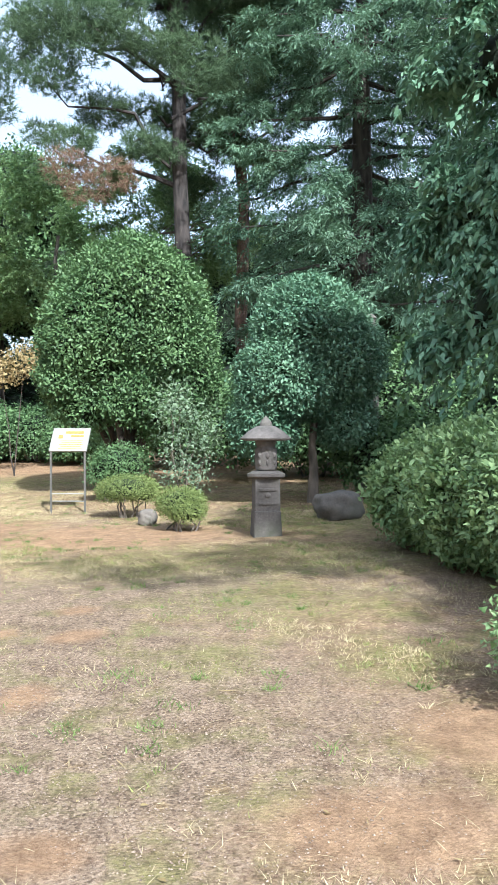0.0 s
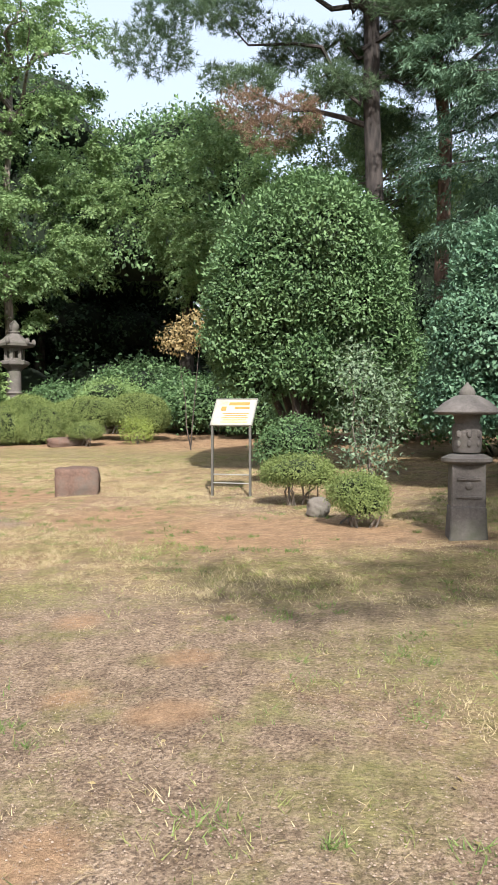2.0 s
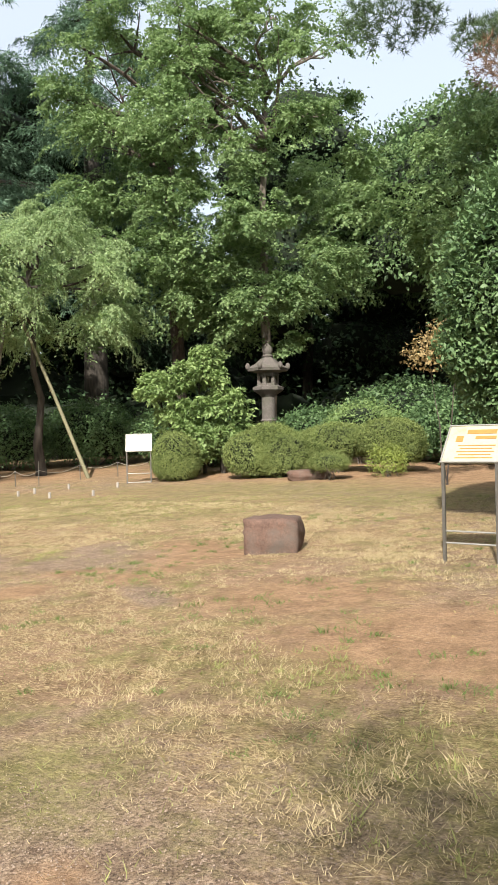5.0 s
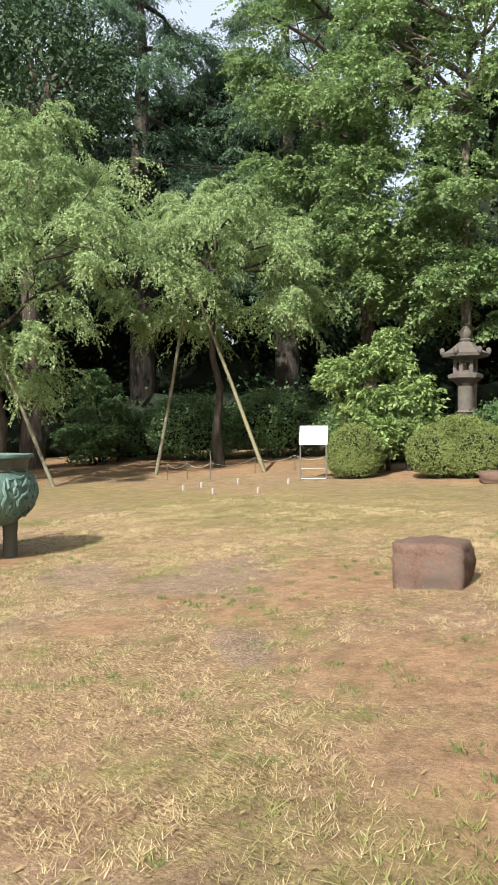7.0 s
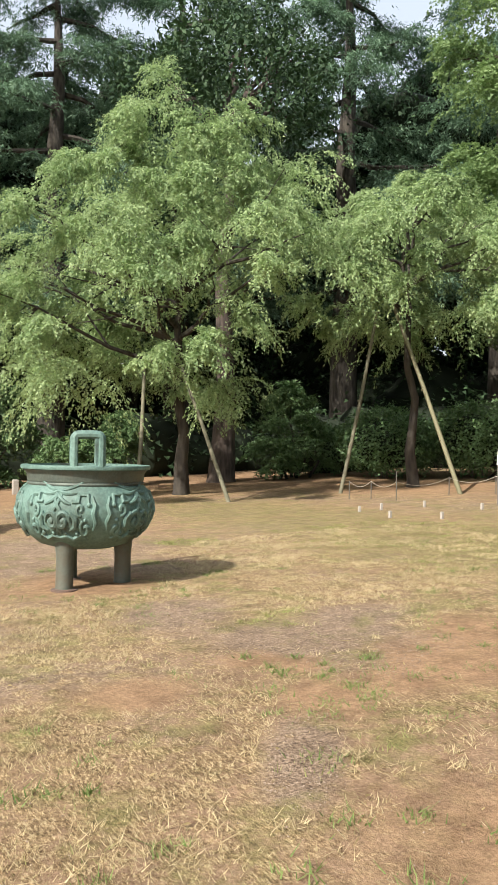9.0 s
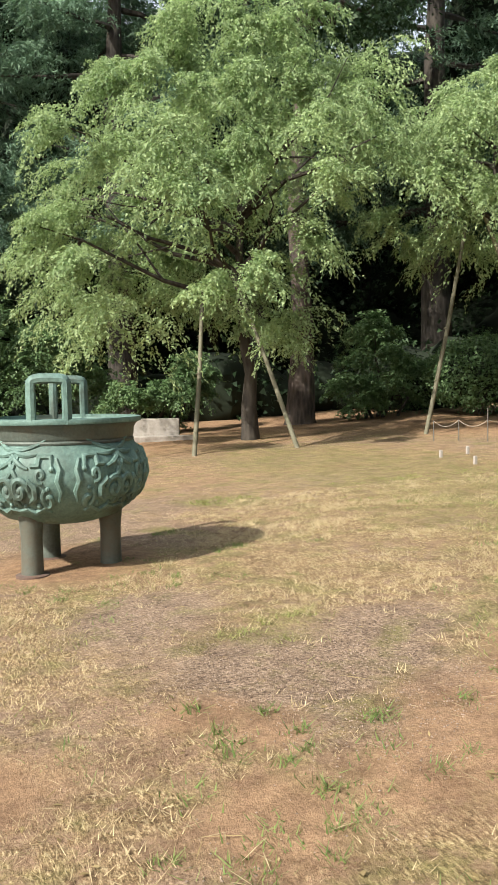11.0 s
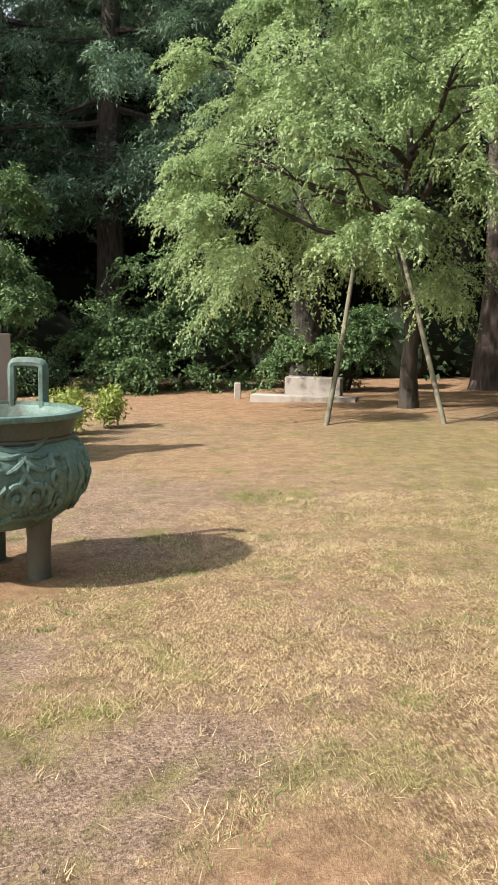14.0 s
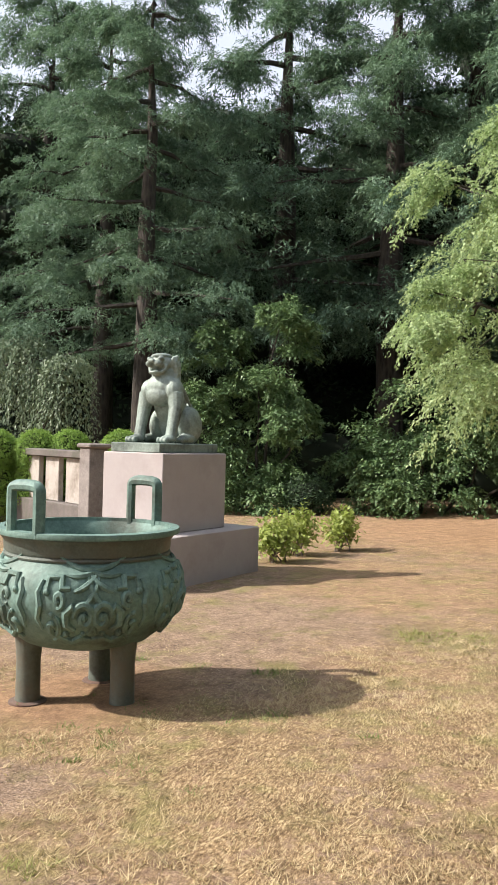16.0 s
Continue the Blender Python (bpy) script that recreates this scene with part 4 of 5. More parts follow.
# ---- trees ----
def broad(name, place, centre, radii, lobes_n, size, tall, r, leaf, clumps, per, mat, bark_mat, label, seed, flat=0.6, spread=0.25, cl_flat=0.5, limbs=9, under=0.7, start=0.3, lean=(0, 0), droop=0.25, low=-0.7, aspect=0.5, core=0.0, far=False):
    lobes = lobes_in(np.random.default_rng(seed), centre, radii, lobes_n, size, flat, low)
    return tree(name, place, tall, r, lobes, lambda rng: [("crown", crown_mesh("crown", rng, lobes, clumps, per, leaf, mat, spread, aspect, droop, cl_flat, (0.55, 1.08), under, 0.5, far))], bark_mat, label, seed=seed + 100, limbs=limbs, start=start, lean=lean, core=core)


def layered(name, place, centre, radii, lobes_n, size, tall, r, boughs, bark_mat, label, seed, leaf=0.145, limbs=12):
    """A broadleaf tree whose boughs stand out in separate sprays."""
    lobes = lobes_in(np.random.default_rng(seed), centre, radii, lobes_n, size, 0.4, -0.9)[:-1]
    return tree(name, place, tall, r, lobes, lambda rng: [("crown", spray_mesh("crown", rng, lobes, boughs, 12, 13, leaf, L_MAPLE, 0.5, 0.42, 0.3, 0.6, 1.15, 1.1))], bark_mat, label, seed=seed + 100, limbs=limbs, start=0.3)


layered("maple", on(-15.6, 29.6), (0.2, -0.8, 9.0), (4.9, 4.6, 7.9), 95, 1.15, 14, 0.2, 9, M_BARK_GREY, "tall spreading maple with layered light green leaves", 71)
layered("maple", on(-18.8, 28.6), (0, -0.6, 9.4), (5.0, 4.2, 8.1), 95, 1.15, 14, 0.28, 9, M_BARK, "tall spreading maple with layered light green leaves", 72)
layered("maple", on(-6.4, 27.5), (1.2, 0, 6.9), (6.2, 3.2, 3.6), 80, 1.1, 7, 0.15, 9, M_BARK_GREY, "low spreading maple with flat layers of leaves", 73, 0.13)
broad("broadleaf_tree", on(-10.5, 34.5), (0, 0, 7.6), (4.4, 4.0, 4.4), 26, 2.0, 11, 0.3, 0.2, 5500, 8, L_CAMELLIA, M_BARK_DARK, "dense dark evergreen tree behind the maples", 74, 0.75, core=0.75)


def pine(name, place, tall, r, clumps, bark_mat, label, seed, lean, dead=None):
    """A tall bare-stemmed pine with crooked branches that end in pads of needles."""
    rng = np.random.default_rng(seed)
    ob = thing(name, place, label, "pine")
    tip = np.array((*lean, tall))
    pts = [np.array((0, 0, -0.2))] + wander(rng, (0, 0, 0.2), tip, 9, 0.06)
    part("trunk", Geo().tube(pts, [r * 1.5] + flare(9, r, 0.55, 9, 1.2), 14), bark_mat, ob)
    lobes = []
    for x, y, z, s in clumps:
        e = np.array((x, y, z), float)
        zz = max(3.5, z - 0.15 * np.hypot(x, y) - 0.4)
        f = min(0.97, zz / tall)
        a = tip * f
        line = wander(rng, a, e, 5, 0.22)
        part("branch", Geo().tube(line, [r * 0.3, r * 0.26, r * 0.2, r * 0.15, r * 0.1, r * 0.05], 6), bark_mat, ob)
        for k in range(5):
            lobes.append((e + rng.normal(size=3) * np.array((0.6, 0.6, 0.25)) * s, np.array((0.75, 0.75, 0.38)) * s * rng.uniform(0.7, 1.2)))
        lobes.append((line[3] + rng.normal(size=3) * 0.3, np.array((0.5, 0.5, 0.3)) * s))
    part("crown", needle_mesh("crown", rng, lobes, 190 * len(lobes), 15, 0.17, L_PINE, 0.013), None, ob)
    if dead:
        c = [(np.array(d[:3], float), np.array((0.6, 0.5, 0.42))) for d in dead]
        part("dead_branch", needle_mesh("dead_branch", rng, c, 170 * len(c), 9, 0.17, L_DEAD, 0.013), None, ob, "reddish dead needles")
    return ob


pine("red_pine", on(-1.8, 22.0), 17, 0.24,
     [(-3.2, -1.5, 9.2, 1.2), (-2.6, -2, 10.6, 1.2), (-3.8, -0.5, 10.9, 1.1), (-1.6, -1, 11.6, 1.1), (-1.3, 0.6, 9.4, 1.0), (1.4, 0.3, 10.2, 1.0), (2.0, -1, 12.0, 1.2), (-2.5, 0.5, 12.8, 1.3), (0.4, -1.2, 13.2, 1.2), (1.0, 0.5, 8.4, 0.8), (-0.5, 1, 14.5, 1.3), (1.8, 1, 15, 1.3), (1.0, -0.5, 9.4, 0.9), (0.8, 0.4, 11.2, 1.0), (2.4, 0, 10.8, 1.1), (-1.2, -0.8, 8.0, 0.7), (-3.0, -1.2, 8.0, 0.7), (-0.9, -0.4, 10.3, 1.0), (0.7, 0.2, 12.3, 1.1), (-1.0, 0.3, 12.4, 1.1), (1.7, 0.4, 9.0, 0.9), (2.8, 0.6, 12.6, 1.1), (0.9, 0.9, 10.0, 0.9)],
     M_BARK_PINE, "tall pine with a dark bare trunk", 81, (-0.35, 0.1), [(-1.9, -3.2, 6.1), (-1.3, -3.1, 6.4), (-2.3, -3.2, 6.6)])
pine("red_pine", on(-0.2, 24.2), 16, 0.2,
     [(-1.2, 0, 9.0, 0.9), (1.2, -0.5, 11.5, 1.1), (-0.8, -1, 12.5, 1.1), (1.8, 0.5, 13.5, 1.2), (0.2, 0, 15, 1.3), (-1.8, 0.8, 14, 1.2), (1.3, -0.6, 9.6, 0.8), (0.8, 0.2, 8.2, 0.8), (-0.9, 0.2, 10.6, 0.9), (1.9, 0, 10.6, 1.0), (-1.3, 0.2, 7.4, 0.7)],
     M_BARK_RED, "tall pine with reddish bark", 82, (-0.5, 0))


def conifer(name, place, tall, r, whorls, reach, leaf, clumps, per, mat, label, seed, low=2.0, droop=0.35, group="", flat=0.14, wide=0.55):
    """A cedar: straight trunk and tiers of drooping boughs with flat sprays."""
    rng = np.random.default_rng(seed)
    ob = thing(name, place, label, "conifer", group=group)
    tip = np.array((0, 0, tall), float)
    part("trunk", Geo().tube([np.array((0, 0, -0.3))] + wander(rng, (0, 0, 0.3), tip, 6, 0.05), [r * 1.4, r * 1.15, r, r * 0.9, r * 0.7, r * 0.45, r * 0.15, 0.02], 12), M_BARK_DARK, ob)
    lobes = []
    for i in range(whorls):
        z = low + (tall - low) * (i + rng.random()) / whorls
        f = 1 - 0.8 * ((z - low) / (tall - low)) ** 1.3
        a = i * 2.4 + rng.uniform(-0.4, 0.4)
        d = np.array((math.cos(a), math.sin(a), 0))
        R = reach * f * rng.uniform(0.7, 1.15)
        e = np.array((0, 0, z)) + d * R + np.array((0, 0, -droop * R * 0.6))
        part("bough", Geo().tube(wander(rng, (0, 0, z), e, 4, 0.08), [r * 0.25, r * 0.2, r * 0.15, r * 0.1, r * 0.04], 5), M_BARK_DARK, ob)
        for q in (0.4, 0.7, 1.0):
            s = wide * (0.7 + 0.5 * f) * rng.uniform(0.8, 1.3) * (1.15 - 0.4 * q)
            lobes.append((np.array((0, 0, z)) * (1 - q) + e * q + rng.normal(size=3) * 0.15, np.array((s * 1.5, s * 1.5, s * flat * 2))))
    part("crown", spray_mesh("crown", rng, lobes, clumps, 15, per, leaf, mat, 0.12, 0.25, 0.5, 0.17, 0.85, 1.4), None, ob)
    return ob


conifer("conifer", on(2.6, 20.5), 18, 0.28, 80, 3.6, 0.2, 6, 12, L_CEDAR, "dense dark conifer with drooping sprays", 91, 4.0, wide=0.9, flat=0.3)
conifer("conifer", on(6.0, 17.0), 15, 0.25, 66, 3.6, 0.2, 6, 12, L_CEDAR, "dense dark conifer with drooping sprays", 92, 3.0, wide=0.9, flat=0.3)
cedar = conifer("cedar", on(-34.5, 5.3), 22, 0.48, 30, 5.4, 0.27, 7, 13, L_CEDAR, "tall dark cedar with open drooping boughs", 93, 6.0, 0.28, group="cedars of the wood", wide=1.4, flat=0.13)
for i, (x, y, s, a) in enumerate([(-32.5, -1.0, 0.85, 40), (-36.5, -6.0, 1.0, 80), (-33.0, 21.5, 1.05, 150), (-30.0, 27.5, 1.1, 220), (-36, 12, 1.1, 300), (-37, -13, 1.0, 10), (-27, 33, 1.1, 60), (-31, 16, 0.95, 200), (-29.5, 2.2, 0.8, 250), (-33.5, 9.5, 1.0, 120)]):
    copy_thing(cedar, Matrix.Translation(on(x, y)) @ pose(0, 0, 0, 0, 0, a) @ Matrix.Scale(s, 4))

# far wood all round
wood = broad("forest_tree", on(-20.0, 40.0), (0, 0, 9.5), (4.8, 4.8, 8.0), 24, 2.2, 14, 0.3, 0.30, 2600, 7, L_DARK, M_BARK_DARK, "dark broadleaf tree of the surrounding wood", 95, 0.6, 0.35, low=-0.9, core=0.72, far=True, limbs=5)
rng0 = np.random.default_rng(96)
for i in range(36):
    a = radians(-48 + 222 * i / 36)
    d = rng0.uniform(31, 35) if i % 2 else rng0.uniform(38, 44)
    x, y = -11 - math.sin(a) * d, 11 + math.cos(a) * d
    k = rng0.uniform(0.62, 0.78) if a < radians(36) else rng0.uniform(1.02, 1.25) if a < radians(88) else rng0.uniform(0.95, 1.2)
    copy_thing(wood, Matrix.Translation(on(x, y)) @ pose(0, 0, 0, 0, 0, rng0.uniform(0, 360)) @ Matrix.Scale(k, 4))


def understory():
    """The dark wall of bushes between the trunks."""
    rng = np.random.default_rng(97)
    lobes = []
    for i in range(260):
        a = radians(-50 + 230 * i / 260)
        d = (rng.uniform(31, 36), rng.uniform(22, 26), rng.uniform(38, 42))[i % 3]
        x, y = -11 - math.sin(a) * d, 11 + math.cos(a) * d
        if x > -26 and y < 26 and x < 2.5:
            continue
        s = (rng.uniform(2.4, 3.3), rng.uniform(1.1, 1.8), rng.uniform(3.6, 4.8))[i % 3]
        lobes.append((np.array((x, y, float(height(x, y)) + s * 0.55)), np.array((s * 1.2, s * 1.2, s))))
    for i in range(60):
        a = radians(-55 + 240 * i / 60)
        x, y = -11 - math.sin(a) * 50, 11 + math.cos(a) * 50
        lobes.append((np.array((x, y, 2.5)), np.array((4.5, 4.5, 5.0))))
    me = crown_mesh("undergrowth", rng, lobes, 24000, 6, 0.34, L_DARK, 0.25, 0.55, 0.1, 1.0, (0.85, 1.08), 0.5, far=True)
    # cores coloured almost black, for the shade inside the bushes
    tagged(new("undergrowth_shade", core_geo(lobes, 0.8, 8).mesh("undergrowth_shade", M_CORE)), "solid dark cores painting the shade inside the undergrowth", "undergrowth", kind="stuff")
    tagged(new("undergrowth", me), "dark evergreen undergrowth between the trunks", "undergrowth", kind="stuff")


understory()


# ---- weeping cherries with their props ----
def cascades(seed, rings, size):
    """Lobes in tiers through a domed envelope: rows of height, reach, count, and the way the tier is pushed."""
    rng = np.random.default_rng(seed)
    out = []
    for z, reach, count, px, py in rings:
        for k in range(count):
            a = 2 * math.pi * (k + rng.random() * 0.8) / count
            q = reach * math.sqrt(rng.uniform(0.22, 1.0))
            s = size * rng.uniform(0.6, 1.3)
            out.append((np.array((px + q * math.cos(a), py + q * math.sin(a), z + rng.normal() * 0.4 - 0.12 * q)), np.array((s, s, s * 0.5))))
    return out


def cherry(place, lobes, tall, r, boughs, seed, lean, label):
    inner = [(c * np.array((0.6, 0.6, 0.97)), q) for c, q in lobes[::2]]
    return tree("weeping_cherry", place, tall, r, lobes,
                lambda rng: [("crown", spray_mesh("crown", rng, lobes, boughs, 15, 19, 0.112, L_CHERRY, 0.5, 0.62, 0.55, 0.36, 1.3, 1.5)),
                             ("inner_leaves", spray_mesh("inner_leaves", rng, inner, 6, 9, 9, 0.14, L_CHERRY, 0.4, 0.7, 0.6, 0.4, 1.3, 0.3))],
                M_BARK_DARK, label, "cherry tree", seed, lean, 11, 0.35, 0.05, 0.5, kids=3)


CH1 = cascades(103, [(9.4, 1.9, 6, 0.9, -0.5), (8.7, 2.7, 10, 1.0, -0.3), (7.7, 3.3, 12, 1.0, -0.4), (6.5, 3.9, 14, 0.9, -0.6), (5.4, 4.1, 14, 0.8, -1.1), (4.3, 3.6, 11, 0.9, -1.7), (3.4, 2.6, 7, 0.9, -2.1), (2.5, 0.2, 1, 0.7, -0.2)], 0.95)
CH1 = [l for l in CH1 if l[0][1] < 0.6 or l[0][2] > 6.0]
cherry(on(-21.6, 17.05), CH1, 5.6, 0.17, 12, 101, (0.6, -0.4), "spreading weeping cherry propped by poles")
CH2 = cascades(104, [(7.9, 0.9, 3, 0.3, -0.2), (7.2, 2.0, 7, 0.3, -0.2), (6.3, 2.7, 9, 0.4, -0.2), (5.4, 2.8, 9, 0.5, -0.3), (4.8, 2.2, 4, 0.6, -0.3)], 0.85)
cherry(on(-19.0, 22.4), CH2, 6.0, 0.13, 11, 102, (0.5, -0.8), "weeping cherry held up by two bamboo props")


def prop_pole(a, b, r, mat, label):
    ob = thing("prop_pole", a, label, "pole")
    d = Vector(b) - Vector(a)
    part("pole", Geo().tube([-0.05 * d, 0.5 * d + Vector((0.02, 0.02, 0.0)), d], [r, r * 0.92, r * 0.8], 10), mat, ob)
    for f in (0.25, 0.5, 0.75):
        part("node", Geo().tube([d * f - d.normalized() * 0.015, d * f, d * f + d.normalized() * 0.015], [r * 0.95, r * 1.12, r * 0.95], 10), mat, ob)


prop_pole(on(-18.95, 14.9), (-20.5, 15.6, 3.4), 0.05, M_BAMBOO_OLD, "weathered wooden pole propping a cherry branch")
prop_pole(on(-18.6, 16.95), (-20.6, 16.3, 4.1), 0.05, M_BAMBOO_OLD, "weathered wooden pole propping a cherry branch")
prop_pole(on(-16.35, 21.65), (-18.95, 21.55, 5.4), 0.055, M_BAMBOO, "yellowish bamboo pole propping a cherry branch")
prop_pole(on(-18.8, 20.05), (-19.15, 21.3, 5.0), 0.05, M_BAMBOO_OLD, "weathered wooden pole propping a cherry branch")

broad("evergreen_oak", on(-25.9, 20.2), (-0.8, 1, 12.5), (3.4, 3.4, 3.4), 16, 1.7, 12, 0.36, 0.2, 1500, 7, L_DARK, M_BARK, "big evergreen tree with a bare brown trunk", 111, 0.6)


# ---- bronze tripod vessel ----
def vessel():
    ob = thing("bronze_vessel", on(-9.90, 11.17), "large round bronze tripod vessel with green patina", "vessel", -14.8)
    prof = [(0.02, 0.375), (0.30, 0.385), (0.46, 0.43), (0.58, 0.52), (0.67, 0.64), (0.705, 0.76), (0.69, 0.88), (0.64, 0.97), (0.595, 1.01), (0.585, 1.03), (0.60, 1.12), (0.64, 1.165), (0.655, 1.17), (0.655, 1.205),
            (0.61, 1.205), (0.57, 1.12), (0.56, 1.0), (0.62, 0.85), (0.55, 0.60), (0.3, 0.48), (0.02, 0.46)]
    part("bowl", Geo().lathe(prof, 72), M_BRONZE, ob)
    rim = part("rim", Geo().lathe([(0.60, 1.165), (0.665, 1.168), (0.67, 1.185), (0.665, 1.206), (0.60, 1.21), (0.60, 1.165)], 72, caps=False), M_BRONZE, ob)
    part("neck_band", Geo().lathe([(0.583, 1.012), (0.60, 1.015), (0.605, 1.028), (0.60, 1.04), (0.585, 1.045)], 72, caps=False), M_BRONZE_DARK, ob)

    part("neck", Geo().lathe([(0.592, 1.045), (0.602, 1.06), (0.606, 1.12), (0.628, 1.15), (0.645, 1.163)], 72, caps=False), M_BRONZE_DARK, ob, "darker weathered neck below the rim")

    def on_belly(a, z):
        zs, rs = [p[1] for p in prof[:11]], [p[0] for p in prof[:11]]
        r = float(np.interp(z, zs, rs))
        return Vector((r * math.cos(a), r * math.sin(a), z))

    # raised scrolls, leaves and bosses, mirrored panel by panel
    for q in range(10):
        side = 1 if q % 2 else -1
        a0 = 0.2 + (q + (side < 0)) * math.pi / 5

        def raised(rows, r, name):
            pts = [on_belly(a0 + side * x, z) for x, z in rows]
            k = len(pts)
            part(name, Geo().tube(pts, [1.3 * r * (0.35 + 0.65 * math.sin(math.pi * (0.12 + 0.8 * i / (k - 1)))) for i in range(k)], 7), M_BRONZE, ob)

        raised([(0.08 + 0.105 * (1 - t) * math.cos(t * 9), 0.69 + 0.10 * (1 - t) * math.sin(t * 9)) for t in np.linspace(0, 0.92, 24)], 0.024, "scroll")
        raised([(0.40 + 0.08 * (1 - t) * math.cos(t * 8 + 2), 0.62 + 0.08 * (1 - t) * math.sin(t * 8 + 2)) for t in np.linspace(0, 0.92, 20)], 0.020, "scroll")
        raised([(0.33 + 0.06 * (1 - t) * math.cos(5 - t * 8), 0.80 + 0.06 * (1 - t) * math.sin(5 - t * 8)) for t in np.linspace(0, 0.92, 18)], 0.018, "scroll")
        for k in range(4):
            raised([(-0.06 + (0.16 + 0.09 * k) * t, 0.985 - (0.24 - 0.055 * k) * t ** (0.55 + 0.25 * k) + 0.05 * k * t * t) for t in np.linspace(0, 1, 9)], 0.017, "festoon")
        raised([(0.22, 0.87), (0.30, 0.87), (0.31, 0.935), (0.44, 0.935), (0.45, 0.86)], 0.022, "fret")
        raised([(0.18, 0.60), (0.26, 0.64), (0.26, 0.72), (0.20, 0.76), (0.17, 0.72)], 0.024, "fret")
        raised([(0.00, 0.53), (0.12, 0.55), (0.22, 0.52), (0.34, 0.56), (0.42, 0.52)], 0.022, "fret")
        raised([(0.50, 0.92), (0.54, 0.84), (0.51, 0.76), (0.55, 0.68), (0.52, 0.60)], 0.020, "fret")
        raised([(0.0, 0.76), (0.03, 0.70), (0.0, 0.63), (0.04, 0.57)], 0.020, "fret")
        for x, z, r in ((0.08, 0.69, 0.030), (0.28, 0.575, 0.026), (0.45, 0.845, 0.024), (0.40, 0.70, 0.020), (0.10, 0.575, 0.020)):
            part("boss", Geo().ball(on_belly(a0 + side * x, z), (r, r, r), 8), M_BRONZE, ob)
    for s in (-1, 1):
        g = Geo()
        w, h, z0 = 0.135, 0.34, 1.17
        x = s * 0.615
        path = [(x, -w, z0), (x, -w, z0 + h * 0.84)] + [(x, -w * np.sign(math.cos(t)) * abs(math.cos(t)) ** 0.6, z0 + h * 0.86 + h * 0.14 * math.sin(t) ** 0.6) for t in np.linspace(0.25, math.pi - 0.25, 9)] + [(x, w, z0 + h * 0.84), (x, w, z0)]
        g.tube(path, 0.044, 8, True, 0.8)
        part("handle", g, M_BRONZE, ob)
    for px, py in ((-9.77, 11.54), (-9.60, 10.88), (-10.26, 11.1)):
        p = Vector((px + 9.90, py - 11.17, 0))
        p.rotate(Euler((0, 0, radians(14.8))))
        m = Matrix.Translation((p.x, p.y, 0))
        leg = part("leg", Geo().lathe([(0.10, -0.05), (0.088, 0.05), (0.085, 0.3), (0.10, 0.45), (0.12, 0.56), (0.05, 0.62)], 18, None, m), M_BRONZE_DARK, ob)
        part("foot_pad", Geo().lathe([(0.135, -0.05), (0.135, 0.012), (0.10, 0.02)], 18, None, m), M_ROCK, leg)
    ob.matrix_world = ob.matrix_world @ Matrix.Diagonal((0.955, 0.955, 0.99, 1))
    return ob


vessel()


# ---- guardian lion on its pedestal ----
LION_TURN = math.degrees(math.atan2(-0.26, 0.965))
LION_AT = Vector((-15.45, 9.28, 0.02))


def pedestal():
    ob = thing("pedestal", LION_AT, "pale granite pedestal on a wide stone plinth", "pedestal", LION_TURN)
    part("plinth", Geo().box(0, 0, -0.2, 2.42, 1.6, 0.68, 0.012), M_STONE_LIGHT, ob)
    part("block", Geo().box(0, 0, 0.68, 1.42, 1.05, 1.74, 0.012), M_STONE_LIGHT, ob)
    return ob


